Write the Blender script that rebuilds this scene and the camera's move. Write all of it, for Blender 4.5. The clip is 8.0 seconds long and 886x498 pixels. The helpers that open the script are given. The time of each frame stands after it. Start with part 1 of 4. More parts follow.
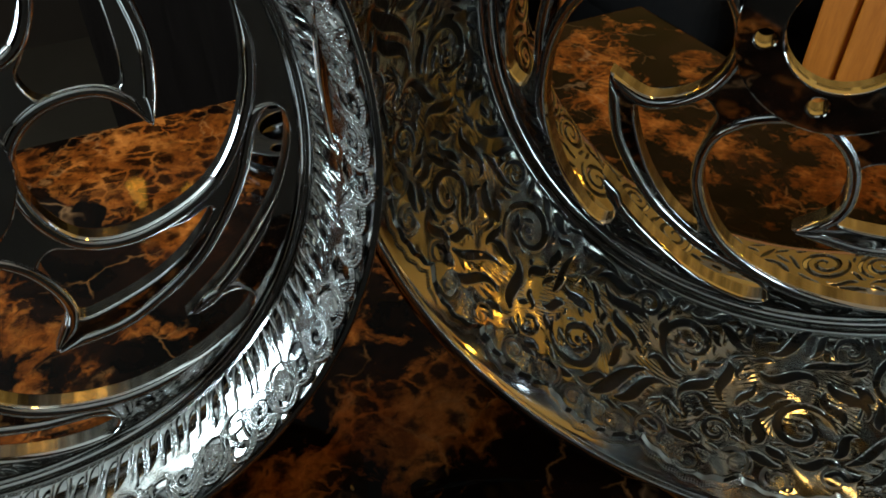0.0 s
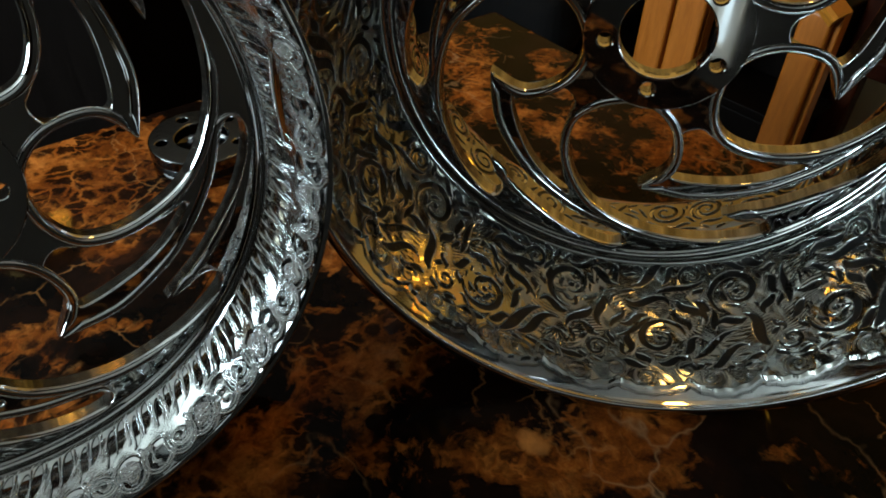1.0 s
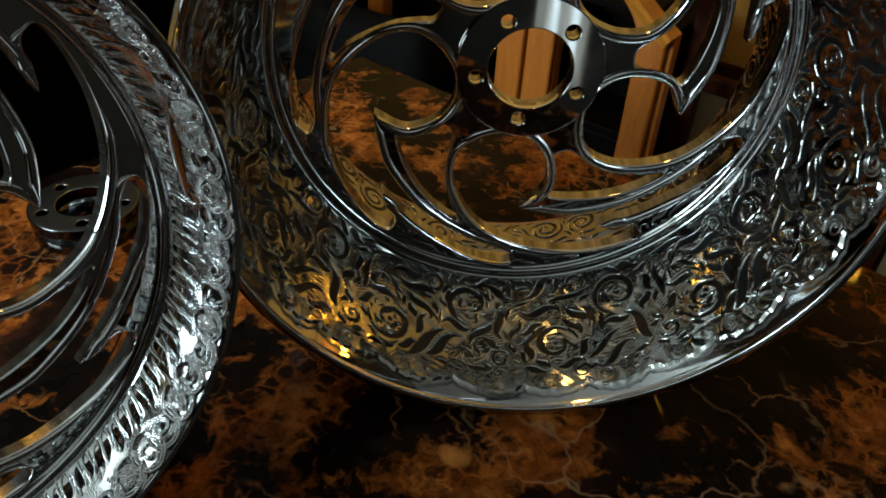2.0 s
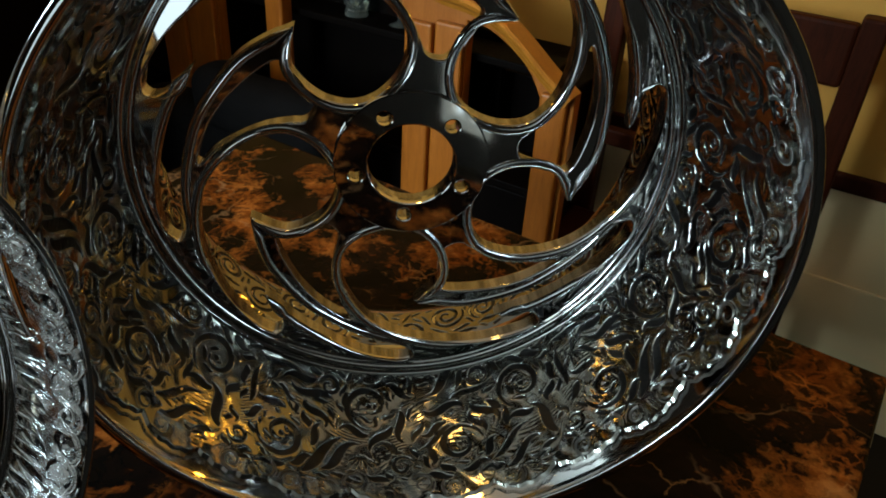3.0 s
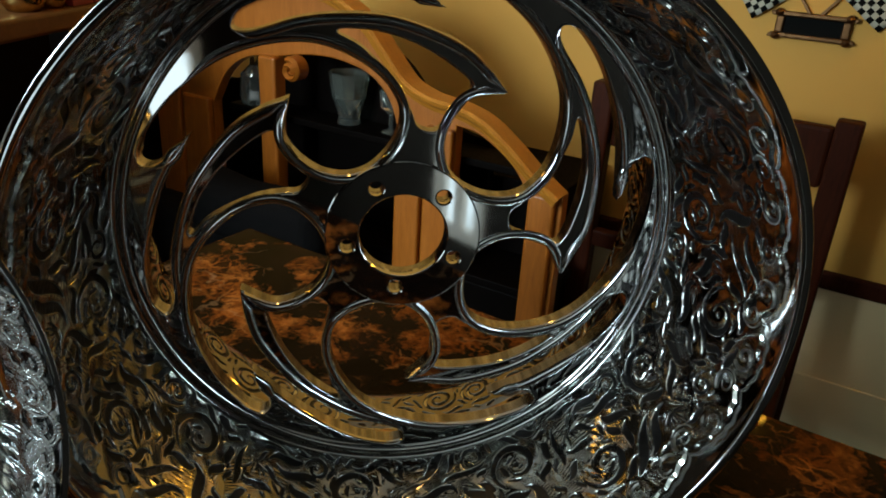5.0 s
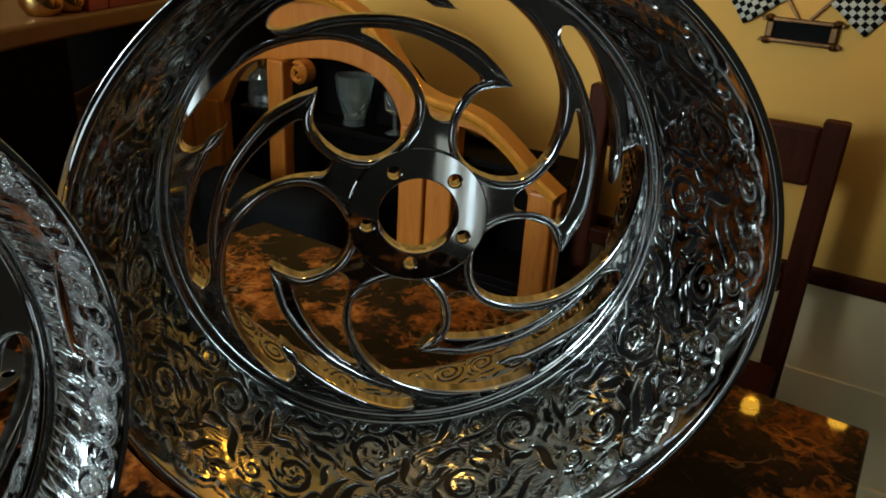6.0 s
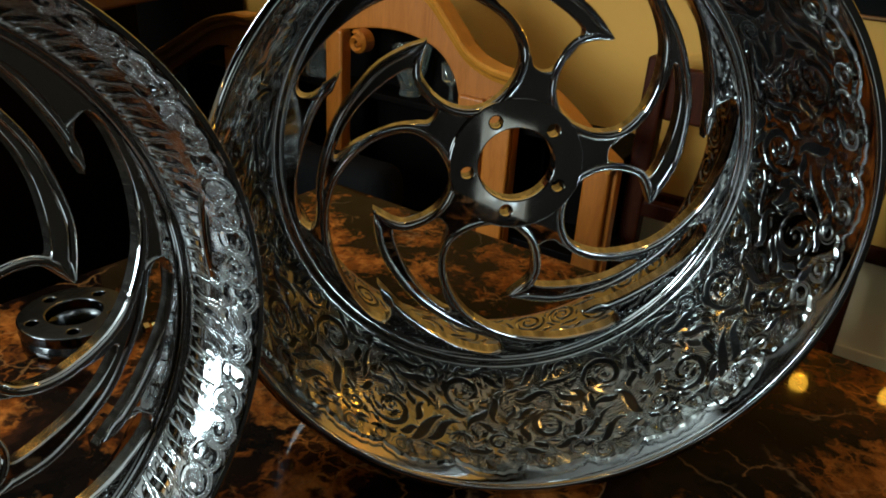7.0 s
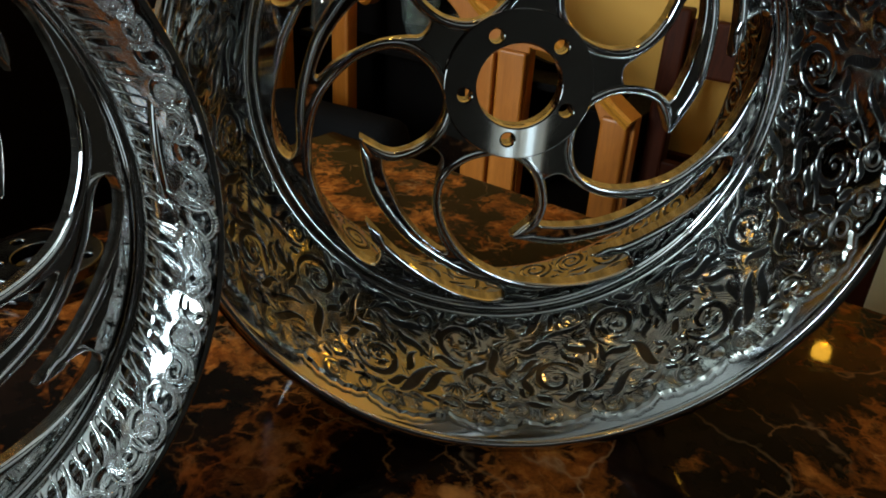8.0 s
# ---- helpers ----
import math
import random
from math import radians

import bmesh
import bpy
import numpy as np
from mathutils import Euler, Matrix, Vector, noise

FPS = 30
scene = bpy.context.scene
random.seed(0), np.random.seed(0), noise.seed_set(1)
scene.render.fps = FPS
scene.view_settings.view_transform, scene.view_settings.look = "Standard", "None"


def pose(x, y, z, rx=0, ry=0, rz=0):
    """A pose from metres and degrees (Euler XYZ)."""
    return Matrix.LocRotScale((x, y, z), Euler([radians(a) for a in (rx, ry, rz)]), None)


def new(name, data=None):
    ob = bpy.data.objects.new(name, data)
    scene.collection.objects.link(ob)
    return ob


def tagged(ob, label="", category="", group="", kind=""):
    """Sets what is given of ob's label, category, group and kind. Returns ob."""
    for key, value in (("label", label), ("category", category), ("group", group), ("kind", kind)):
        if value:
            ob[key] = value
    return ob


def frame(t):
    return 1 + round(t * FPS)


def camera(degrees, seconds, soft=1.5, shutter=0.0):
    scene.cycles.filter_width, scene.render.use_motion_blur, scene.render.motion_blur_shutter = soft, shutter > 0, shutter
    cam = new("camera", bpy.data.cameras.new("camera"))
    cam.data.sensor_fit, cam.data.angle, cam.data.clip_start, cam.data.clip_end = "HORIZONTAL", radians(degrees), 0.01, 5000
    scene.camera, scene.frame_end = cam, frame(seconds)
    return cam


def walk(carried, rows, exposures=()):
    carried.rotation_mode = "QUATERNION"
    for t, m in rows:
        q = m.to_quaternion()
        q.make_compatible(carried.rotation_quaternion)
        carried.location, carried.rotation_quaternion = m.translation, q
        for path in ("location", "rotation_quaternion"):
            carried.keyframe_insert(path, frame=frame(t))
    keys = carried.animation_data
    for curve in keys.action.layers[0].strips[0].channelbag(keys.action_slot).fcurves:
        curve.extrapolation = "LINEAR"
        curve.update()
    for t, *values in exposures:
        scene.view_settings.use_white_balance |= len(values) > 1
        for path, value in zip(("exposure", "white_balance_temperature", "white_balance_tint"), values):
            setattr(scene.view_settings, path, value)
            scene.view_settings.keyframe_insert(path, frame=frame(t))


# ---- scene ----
cam = camera(60.6, 8.0, soft=1.8)
TABLE = 0.92          # height of the marble top
HUB = TABLE + 0.2295  # height of the standing wheel's hub
PATH = [
    (0.0, -0.0554, -0.4096, 1.3165, 49.13, -0.12, 22.32),
    (0.5, -0.0583, -0.4666, 1.3405, 48.23, -1.35, 15.60),
    (1.0, -0.0643, -0.5085, 1.3652, 49.65, -2.27, 11.08),
    (1.2, -0.0854, -0.5276, 1.3725, 49.83, -2.92, 9.19),
    (2.3, -0.0642, -0.5387, 1.3908, 54.09, -2.48, -2.37),
    (2.5, -0.0514, -0.5298, 1.3989, 54.57, -2.48, -3.37),
    (3.0, -0.0454, -0.4908, 1.4006, 56.66, -3.11, -6.37),
    (3.5, -0.0176, -0.4649, 1.3995, 59.12, -3.85, -5.50),
    (4.0, -0.0114, -0.4458, 1.3796, 61.31, -3.29, -5.72),
    (4.2, -0.0302, -0.4539, 1.3761, 62.32, -3.26, -6.96),
    (5.3, -0.0467, -0.5220, 1.3702, 65.76, -3.15, -7.19),
    (5.5, -0.0476, -0.5337, 1.3703, 65.68, -3.13, -7.09),
    (6.0, -0.0647, -0.5625, 1.3739, 65.91, -3.26, -7.32),
    (6.5, -0.0927, -0.5874, 1.3714, 65.24, -3.30, -6.02),
    (7.0, -0.1229, -0.5928, 1.3555, 64.36, -3.45, -4.78),
    (7.5, -0.1144, -0.5870, 1.3381, 63.52, -2.73, -2.36),
    (8.0, -0.0989, -0.5511, 1.2998, 62.41, -3.21, -3.53),
]
walk(cam, [(t, pose(x, y, z, rx, ry, rz)) for t, x, y, z, rx, ry, rz in PATH])

# ---- light ----
ROOM = pose(0, 0, 0, 0, 0, -38)  # the room's own axes: u along the back wall, v towards it
WALL_V, FRONT_V, LEFT_U, RIGHT_U, CEIL = 1.38, -2.6, -2.9, 1.7, 2.5


world = bpy.data.worlds.new("world")
scene.world = world
world.use_nodes = True
sky = world.node_tree.nodes.new("ShaderNodeTexSky")
sky.sky_type, sky.sun_disc = "NISHITA", False
sky.sun_elevation, sky.sun_rotation = radians(35), radians(200)
world.node_tree.links.new(sky.outputs[0], world.node_tree.nodes["Background"].inputs[0])
world.node_tree.nodes["Background"].inputs[1].default_value = 0.06


def lamp(name, kind, energy, colour, m, **more):
    data = bpy.data.lights.new(name, kind)
    data.energy, data.color = energy, colour
    for key, value in more.items():
        if key == "size":
            data.size = value
        if key == "size_y":
            data.shape, data.size_y = "RECTANGLE", value
        if key == "radius":
            data.shadow_soft_size = value
    ob = new(name, data)
    ob.matrix_world = m
    return ob


# daylight in openings added to the two walls behind the viewer: (wall, from, to, sill, head, watts)
# the two low ones stand in for unknown bright patches mirrored in the chrome
OPENINGS = [("front", 0.48, 1.25, 0.18, 0.80, 2.3), ("right", -1.63, -1.36, 0.16, 0.56, 0.5), ("front", -1.85, -0.55, 1.20, 2.42, 142)]
for side, a, b, z0, z1, watts in OPENINGS:
    at = ROOM @ (pose((a + b) / 2, FRONT_V - 0.05, (z0 + z1) / 2, 90, 0, 0) if side == "front" else pose(RIGHT_U + 0.05, (a + b) / 2, (z0 + z1) / 2, 90, 0, 90))
    lamp("window_daylight", "AREA", watts, (0.74, 0.93, 1.0), at, size=b - a, size_y=z1 - z0)
# bulbs of the wall light and of the hanging lamp
SCONCE = [(0.21, 1.27, 1.54), (0.40, 1.27, 1.50)]
CEILING_LAMP = (-0.27, 0.80)
PENDANT = Vector((-1.50, 0.95, 1.88))


# ---- materials ----
class Nodes:
    """A material's node tree, written out step by step."""

    def __init__(self, name):
        self.m = bpy.data.materials.new(name)
        self.m.use_nodes = True
        self.t = self.m.node_tree
        self.b = self.t.nodes["Principled BSDF"]

    def add(self, kind, **values):
        n = self.t.nodes.new("ShaderNode" + kind)
        for key, value in values.items():
            n.inputs[key.replace("_", " ")].default_value = value
        return n

    def link(self, a, b):
        self.t.links.new(a, b)

    def coords(self, scale=(1, 1, 1), kind="Object"):
        c, m = self.add("TexCoord"), self.add("Mapping")
        m.inputs["Scale"].default_value = scale
        self.link(c.outputs[kind], m.inputs["Vector"])
        return m.outputs[0]

    def noise(self, vec, scale, detail=4, rough=0.55, warp=0.0):
        n = self.add("TexNoise", Scale=scale, Detail=detail, Roughness=rough, Distortion=warp)
        self.link(vec, n.inputs["Vector"])
        return n.outputs["Fac"]

    def ramp(self, fac, *stops):
        n = self.t.nodes.new("ShaderNodeValToRGB")
        e = n.color_ramp.elements
        while len(e) < len(stops):
            e.new(0.5)
        for s, (p, c) in zip(e, stops):
            s.position, s.color = p, (*c, 1) if len(c) == 3 else c
        self.link(fac, n.inputs[0])
        return n.outputs[0]

    def mix(self, fac, a, b, how="MIX"):
        n = self.t.nodes.new("ShaderNodeMix")
        n.data_type, n.blend_type = "RGBA", how
        for value, i in ((fac, 0), (a, 6), (b, 7)):
            if isinstance(value, (int, float)):
                n.inputs[i].default_value = value
            elif isinstance(value, tuple):
                n.inputs[i].default_value = (*value, 1)
            else:
                self.link(value, n.inputs[i])
        return n.outputs[2]

    def bump(self, height, strength, distance=0.001):
        n = self.add("Bump", Strength=strength, Distance=distance)
        self.link(height, n.inputs["Height"])
        self.link(n.outputs[0], self.b.inputs["Normal"])

    def set(self, colour=None, rough=None, metal=0.0, **more):
        for key, value in (("Base Color", colour), ("Roughness", rough), ("Metallic", metal)):
            if value is None:
                continue
            if isinstance(value, tuple):
                self.b.inputs[key].default_value = (*value, 1)
            elif isinstance(value, (int, float)):
                self.b.inputs[key].default_value = value
            else:
                self.link(value, self.b.inputs[key])
        for key, value in more.items():
            self.b.inputs[key.replace("_", " ")].default_value = value
        return self.m


def chrome(name, tone, rough, relief=0.0, grain=300.0, tint=(1, 1, 1)):
    n = Nodes(name)
    v = n.coords()
    smear = n.noise(v, 14, 5)
    colour = n.mix(smear, tuple(tone * 0.9 * c for c in tint), tuple(tone * c for c in tint))
    r = n.ramp(n.noise(v, 30, 6), (0.35, (rough * 0.7,) * 3), (0.75, (rough * 1.7,) * 3))
    if relief:
        n.bump(n.noise(v, grain, 3, 0.6), relief, 0.0006)
    return n.set(colour, r, 1.0)


def machined():
    """Cut metal with the cutter's facets left in it, darkened to dim its reflections."""
    n = Nodes("machined_chrome")
    v = n.coords((1, 0.05, 1))
    c = n.add("TexVoronoi", Scale=190.0, Randomness=1.0)
    n.link(v, c.inputs["Vector"])
    n.bump(c.outputs["Color"], 1.0, 0.003)
    tone = n.ramp(n.noise(v, 120, 3), (0.35, (0.16, 0.15, 0.13)), (0.65, (0.50, 0.48, 0.43)))
    return n.set(tone, 0.22, 1.0)


CHROME = chrome("polished_chrome", 0.74, 0.04)
MACHINED = machined()
RIM = chrome("rim_chrome", 0.62, 0.05)
# very dark tone for the bottoms of the deep rim's cuts
BARREL = chrome("dark_chrome_ground", 0.05, 0.30, 0.9, 520)
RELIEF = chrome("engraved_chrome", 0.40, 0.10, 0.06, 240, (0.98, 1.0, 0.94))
INNER = chrome("satin_chrome", 0.31, 0.08, 0.10, 160, (1.0, 0.95, 0.86))
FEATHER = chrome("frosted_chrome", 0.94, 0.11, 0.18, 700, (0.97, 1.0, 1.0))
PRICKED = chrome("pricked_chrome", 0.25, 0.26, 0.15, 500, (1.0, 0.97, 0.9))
# polished ground, its colour darkened as if mirroring a dark room
GROUND = chrome("dark_mirror_ground", 0.13, 0.10, 0.05, 300)
STIPPLE = chrome("stippled_chrome", 0.95, 0.11, 0.10, 500)


def marble():
    """Dark brown brecciated marble: rusty nets of dark cells, wide near-black fields, thin pale veins."""
    n = Nodes("brown_marble")
    v = n.coords()
    v.node.inputs["Location"].default_value = (0.37, 0.21, 0.1)

    def warped(scale, amount):
        w = n.add("TexNoise", Scale=scale, Detail=4.0, Roughness=0.6)
        n.link(v, w.inputs["Vector"])
        m = n.t.nodes.new("ShaderNodeVectorMath")
        m.operation = "MULTIPLY_ADD"
        n.link(w.outputs["Color"], m.inputs[0])
        m.inputs[1].default_value = (amount,) * 3
        n.link(v, m.inputs[2])
        return m.outputs[0]

    def edges(vec, scale):
        c = n.add("TexVoronoi", Scale=scale, Randomness=1.0)
        c.feature = "DISTANCE_TO_EDGE"
        n.link(vec, c.inputs["Vector"])
        return c.outputs["Distance"]
    near, wide = warped(24, 0.040), warped(9, 0.12)
    swell = n.ramp(n.noise(v, 22, 4, 0.6), (0.32, (0.10, 0.10, 0.10)), (0.50, (0.55, 0.55, 0.55)), (0.68, (1.6, 1.6, 1.6)))
    thin = n.t.nodes.new("ShaderNodeMath")
    thin.operation = "DIVIDE"
    n.link(edges(near, 58), thin.inputs[0])
    n.link(swell, thin.inputs[1])
    net = n.ramp(thin.outputs[0], (0.02, (1, 1, 1)), (0.16, (0.8, 0.8, 0.8)), (0.28, (0.30, 0.30, 0.30)), (0.45, (0.08, 0.08, 0.08)))
    region = n.ramp(n.noise(wide, 9.0, 8, 0.62), (0.487, (0, 0, 0)), (0.52, (0.55, 0.55, 0.55)), (0.60, (1, 1, 1)))
    core = n.ramp(n.noise(wide, 17.0, 8, 0.68), (0.49, (0, 0, 0)), (0.60, (0.85, 0.85, 0.85)))
    tone = n.ramp(n.noise(near, 30, 8, 0.72), (0.30, (0.050, 0.011, 0.003)), (0.48, (0.24, 0.060, 0.009)), (0.68, (0.58, 0.19, 0.036)))
    field = n.ramp(n.noise(wide, 15, 6, 0.65), (0.40, (0.0025, 0.0016, 0.0012)), (0.62, (0.012, 0.005, 0.003)), (0.8, (0.05, 0.015, 0.006)))
    lace = n.mix(n.mix(core, net, (0.9, 0.9, 0.9)), field, tone)
    c = n.mix(region, field, lace)
    ridge = n.add("TexNoise", Scale=13.0, Detail=7.0, Roughness=0.6, Lacunarity=2.1)
    ridge.noise_type = "RIDGED_MULTIFRACTAL"
    n.link(near, ridge.inputs["Vector"])
    thread = n.mix(1.0, n.ramp(ridge.outputs["Fac"], (0.52, (0, 0, 0)), (0.62, (0.6, 0.6, 0.6)), (0.78, (1, 1, 1))), n.ramp(n.noise(wide, 7.0, 5, 0.6), (0.40, (0.1, 0.1, 0.1)), (0.56, (1, 1, 1))), "MULTIPLY")
    c = n.mix(thread, c, n.mix(0.5, tone, (0.75, 0.30, 0.075)))
    big = edges(wide, 6.5)
    vein = n.mix(1.0, n.ramp(big, (0.0, (1, 1, 1)), (0.005, (0.5, 0.5, 0.5)), (0.016, (0, 0, 0))), n.ramp(n.noise(v, 6, 3), (0.5, (0, 0, 0)), (0.62, (1, 1, 1))), "MULTIPLY")
    c = n.mix(n.mix(1.0, vein, (0.5, 0.5, 0.5), "MULTIPLY"), c, (0.42, 0.22, 0.10))
    fine = n.mix(1.0, n.ramp(edges(near, 17), (0.0, (0.5, 0.5, 0.5)), (0.012, (0.2, 0.2, 0.2)), (0.03, (0, 0, 0))), n.ramp(n.noise(wide, 11, 3), (0.52, (0, 0, 0)), (0.60, (1, 1, 1))), "MULTIPLY")
    c = n.mix(fine, c, (0.45, 0.19, 0.06))
    n.set(c, n.ramp(n.noise(v, 60, 4), (0.3, (0.03,) * 3), (0.8, (0.06,) * 3)), 0.0, Specular_IOR_Level=0.045)
    return n.m


def wood(name, dark, light, rough, stretch=(6, 6, 0.7), scale=9, gloss=0.5):
    n = Nodes(name)
    v = n.coords(stretch)
    g = n.noise(v, scale, 8, 0.65, 1.2)
    f = n.noise(v, scale * 9, 4, 0.6)
    c = n.mix(0.35, n.ramp(g, (0.3, dark), (0.7, light)), n.ramp(f, (0.3, dark), (0.75, light)))
    n.bump(f, 0.25, 0.0008)
    return n.set(c, n.ramp(g, (0.2, (rough * 0.8,) * 3), (0.8, (rough * 1.3,) * 3)), 0.0, Specular_IOR_Level=gloss)


def paint(name, a, b, rough, scale=3.0, gloss=0.5):
    n = Nodes(name)
    v = n.coords()
    c = n.mix(n.noise(v, scale, 6, 0.6), a, b)
    n.bump(n.noise(v, 160, 4, 0.6), 0.25, 0.0008)
    return n.set(c, rough, 0.0, Specular_IOR_Level=gloss)


MARBLE = marble()
OAK = wood("honey_oak", (0.27, 0.072, 0.006), (0.47, 0.140, 0.011), 0.38)
# the cabinet's oak again, lightened to look lit from above
CROWN = wood("top_lit_oak", (0.36, 0.120, 0.012), (0.56, 0.215, 0.024), 0.35)
SHELF_WOOD = wood("brown_walnut", (0.070, 0.024, 0.006), (0.155, 0.058, 0.016), 0.4, (6, 0.7, 6))
MAHOGANY = wood("dark_red_mahogany", (0.018, 0.0035, 0.001), (0.055, 0.011, 0.003), 0.5, (6, 6, 0.7), 9, 0.08)
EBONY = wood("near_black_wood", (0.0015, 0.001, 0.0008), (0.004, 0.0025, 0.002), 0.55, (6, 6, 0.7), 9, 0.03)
OCHRE = paint("ochre_wall_paint", (0.53, 0.262, 0.040), (0.59, 0.300, 0.050), 0.75)
CREAM = paint("cream_wall_paint", (0.80, 0.59, 0.31), (0.86, 0.65, 0.36), 0.6)
# walls behind and beside the viewer: near-black colour stands in for unlit space
DIM = paint("unlit_side_wall_paint", (0.019, 0.016, 0.013), (0.026, 0.022, 0.018), 0.8, 3.0, 0.1)
GLOOM = paint("unlit_room_wall_paint", (0.010, 0.007, 0.005), (0.018, 0.012, 0.008), 0.8, 3.0, 0.1)
CEILING = paint("ceiling_paint", (0.76, 0.75, 0.70), (0.82, 0.81, 0.76), 0.85)
BLACK = paint("black_cloth_cover", (0.003, 0.003, 0.003), (0.006, 0.005, 0.005), 0.9, 20, 0.05)
BRASS = chrome("brass", 0.8, 0.18, 0.3, 120, (1.0, 0.66, 0.22))
BRONZE = chrome("aged_bronze", 0.14, 0.40, 0.8, 160, (1.0, 0.50, 0.22))
# floor colour taken down to near-black so it mirrors as unlit
TILE = paint("unlit_floor_tile", (0.012, 0.009, 0.006), (0.022, 0.017, 0.012), 0.5, 6, 0.12)
CRYSTAL = Nodes("crystal").set((0.90, 0.97, 0.90), 0.02, 0.0, Transmission_Weight=0.96, IOR=1.7)
SHADE = Nodes("lit_glass_shade").set((1.0, 0.7, 0.3), 0.4, 0.0, Emission_Color=(1.0, 0.50, 0.04, 1), Emission_Strength=42.0)
FROSTED = Nodes("lit_frosted_glass").set((1.0, 0.9, 0.7), 0.4, 0.0, Emission_Color=(1.0, 0.54, 0.12, 1), Emission_Strength=40.0)
PENDANT_SHADE = Nodes("dim_lit_glass_shade").set((1.0, 0.7, 0.3), 0.4, 0.0, Emission_Color=(1.0, 0.50, 0.06, 1), Emission_Strength=16.0)
DARK_METAL = chrome("dark_chrome", 0.11, 0.14, 0.1, 200)
MAROON = paint("maroon_card", (0.16, 0.012, 0.02), (0.22, 0.02, 0.03), 0.5)
WHITE = paint("white_cloth", (0.70, 0.66, 0.58), (0.78, 0.74, 0.66), 0.7)
# the flags' white squares, a darker white than the window frames
BUNTING = paint("greyish_white_cloth", (0.36, 0.33, 0.25), (0.44, 0.40, 0.31), 0.8, 30)
JET = paint("black_cloth", (0.003, 0.003, 0.003), (0.006, 0.006, 0.005), 0.8, 3.0, 0.05)


# ---- building helpers ----
def mesh_from(name, verts, faces, material, smooth=True):
    me = bpy.data.meshes.new(name)
    me.from_pydata([tuple(v) for v in verts], [], [tuple(int(i) for i in f) for f in faces])
    me.materials.append(material)
    if smooth:
        me.polygons.foreach_set("use_smooth", [True] * len(me.polygons))
    me.update()
    return me


def part(name, bm, material, parent=None, label="", smooth=False):
    """One bmesh as one mesh object under its thing."""
    if isinstance(bm, bpy.types.Mesh):
        me = bm
    else:
        me = bpy.data.meshes.new(name)
        bm.to_mesh(me)
        bm.free()
        me.materials.append(material)
        if smooth:
            me.polygons.foreach_set("use_smooth", [True] * len(me.polygons))
    ob = new(name, me)
    if parent:
        ob.parent = parent
    if label:
        ob["label"] = label
    return ob


def thing(name, m, label, category, group="", kind=""):
    ob = new(name)
    ob.empty_display_size = 0.05
    ob.matrix_world = m
    return tagged(ob, label, category, group, kind)


def box(x0, x1, y0, y1, z0, z1, bevel=0.003, segments=2):
    bm = bmesh.new()
    bmesh.ops.create_cube(bm, size=1)
    bmesh.ops.transform(bm, verts=bm.verts, matrix=Matrix.Translation(((x0 + x1) / 2, (y0 + y1) / 2, (z0 + z1) / 2)) @ Matrix.Diagonal((x1 - x0, y1 - y0, z1 - z0, 1)))
    if bevel:
        bmesh.ops.bevel(bm, geom=bm.edges[:], offset=bevel, segments=segments, affect="EDGES", profile=0.5)
    return bm


def lathe(profile, steps=64, closed=False, axis="Y"):
    """Turns (radius, along) pairs round the local Y or Z axis."""
    n = len(profile)
    verts, faces = [], []
    for i in range(steps):
        a = 2 * math.pi * i / steps
        for r, h in profile:
            verts.append((r * math.cos(a), h, r * math.sin(a)) if axis == "Y" else (r * math.cos(a), r * math.sin(a), h))
    for i in range(steps):
        j = (i + 1) % steps
        for k in range(n if closed else n - 1):
            l = (k + 1) % n
            f = (i * n + k, j * n + k, j * n + l, i * n + l)
            faces.append(f if axis == "Y" else f)
    return verts, faces


def spline(points, per=8, closed=True, corners=()):
    """Catmull-Rom through the points; at the corners the curve breaks."""
    p = np.array(points, float)
    n = len(p)
    out = []
    for i in range(n if closed else n - 1):
        b, c = p[i], p[(i + 1) % n]
        a = p[i - 1] if closed or i > 0 else 2 * b - c
        d = p[(i + 2) % n] if closed or i + 2 < n else 2 * c - b
        if i in corners:
            a = 2 * b - c
        if (i + 1) % n in corners:
            d = 2 * c - b
        for k in range(per):
            t = k / per
            out.append(0.5 * (2 * b + (c - a) * t + (2 * a - 5 * b + 4 * c - d) * t * t + (3 * b - a - 3 * c + d) * t ** 3))
    if not closed:
        out.append(p[-1])
    return np.array(out)


def plate(name, loops, depth, bevel, material, steps=3, walls=None):
    """A flat plate cut to closed outlines (the first outside, the rest holes), bevelled; it lies in local XZ, its face at y = 0."""
    cu = bpy.data.curves.new(name, "CURVE")
    cu.dimensions, cu.fill_mode = "2D", "BOTH"
    cu.extrude, cu.bevel_depth, cu.bevel_resolution, cu.offset = depth / 2 - bevel, bevel, steps, -bevel
    for loop in loops:
        s = cu.splines.new("POLY")
        s.points.add(len(loop) - 1)
        s.points.foreach_set("co", np.c_[loop, np.zeros(len(loop)), np.ones(len(loop))].ravel())
        s.use_cyclic_u = True
    ob = bpy.data.objects.new(name, cu)
    scene.collection.objects.link(ob)
    me = bpy.data.meshes.new_from_object(ob.evaluated_get(bpy.context.evaluated_depsgraph_get()))
    bpy.data.objects.remove(ob)
    bpy.data.curves.remove(cu)
    me.transform(Matrix(((1, 0, 0, 0), (0, 0, -1, depth / 2), (0, 1, 0, 0), (0, 0, 0, 1))))
    me.materials.clear()
    me.materials.append(material)
    me.polygons.foreach_set("use_smooth", [abs(f.normal.y) > 0.15 for f in me.polygons])
    if walls:
        me.materials.append(walls)
        me.polygons.foreach_set("material_index", [int(abs(f.normal.y) < 0.15) for f in me.polygons])
    me.name = name
    return me


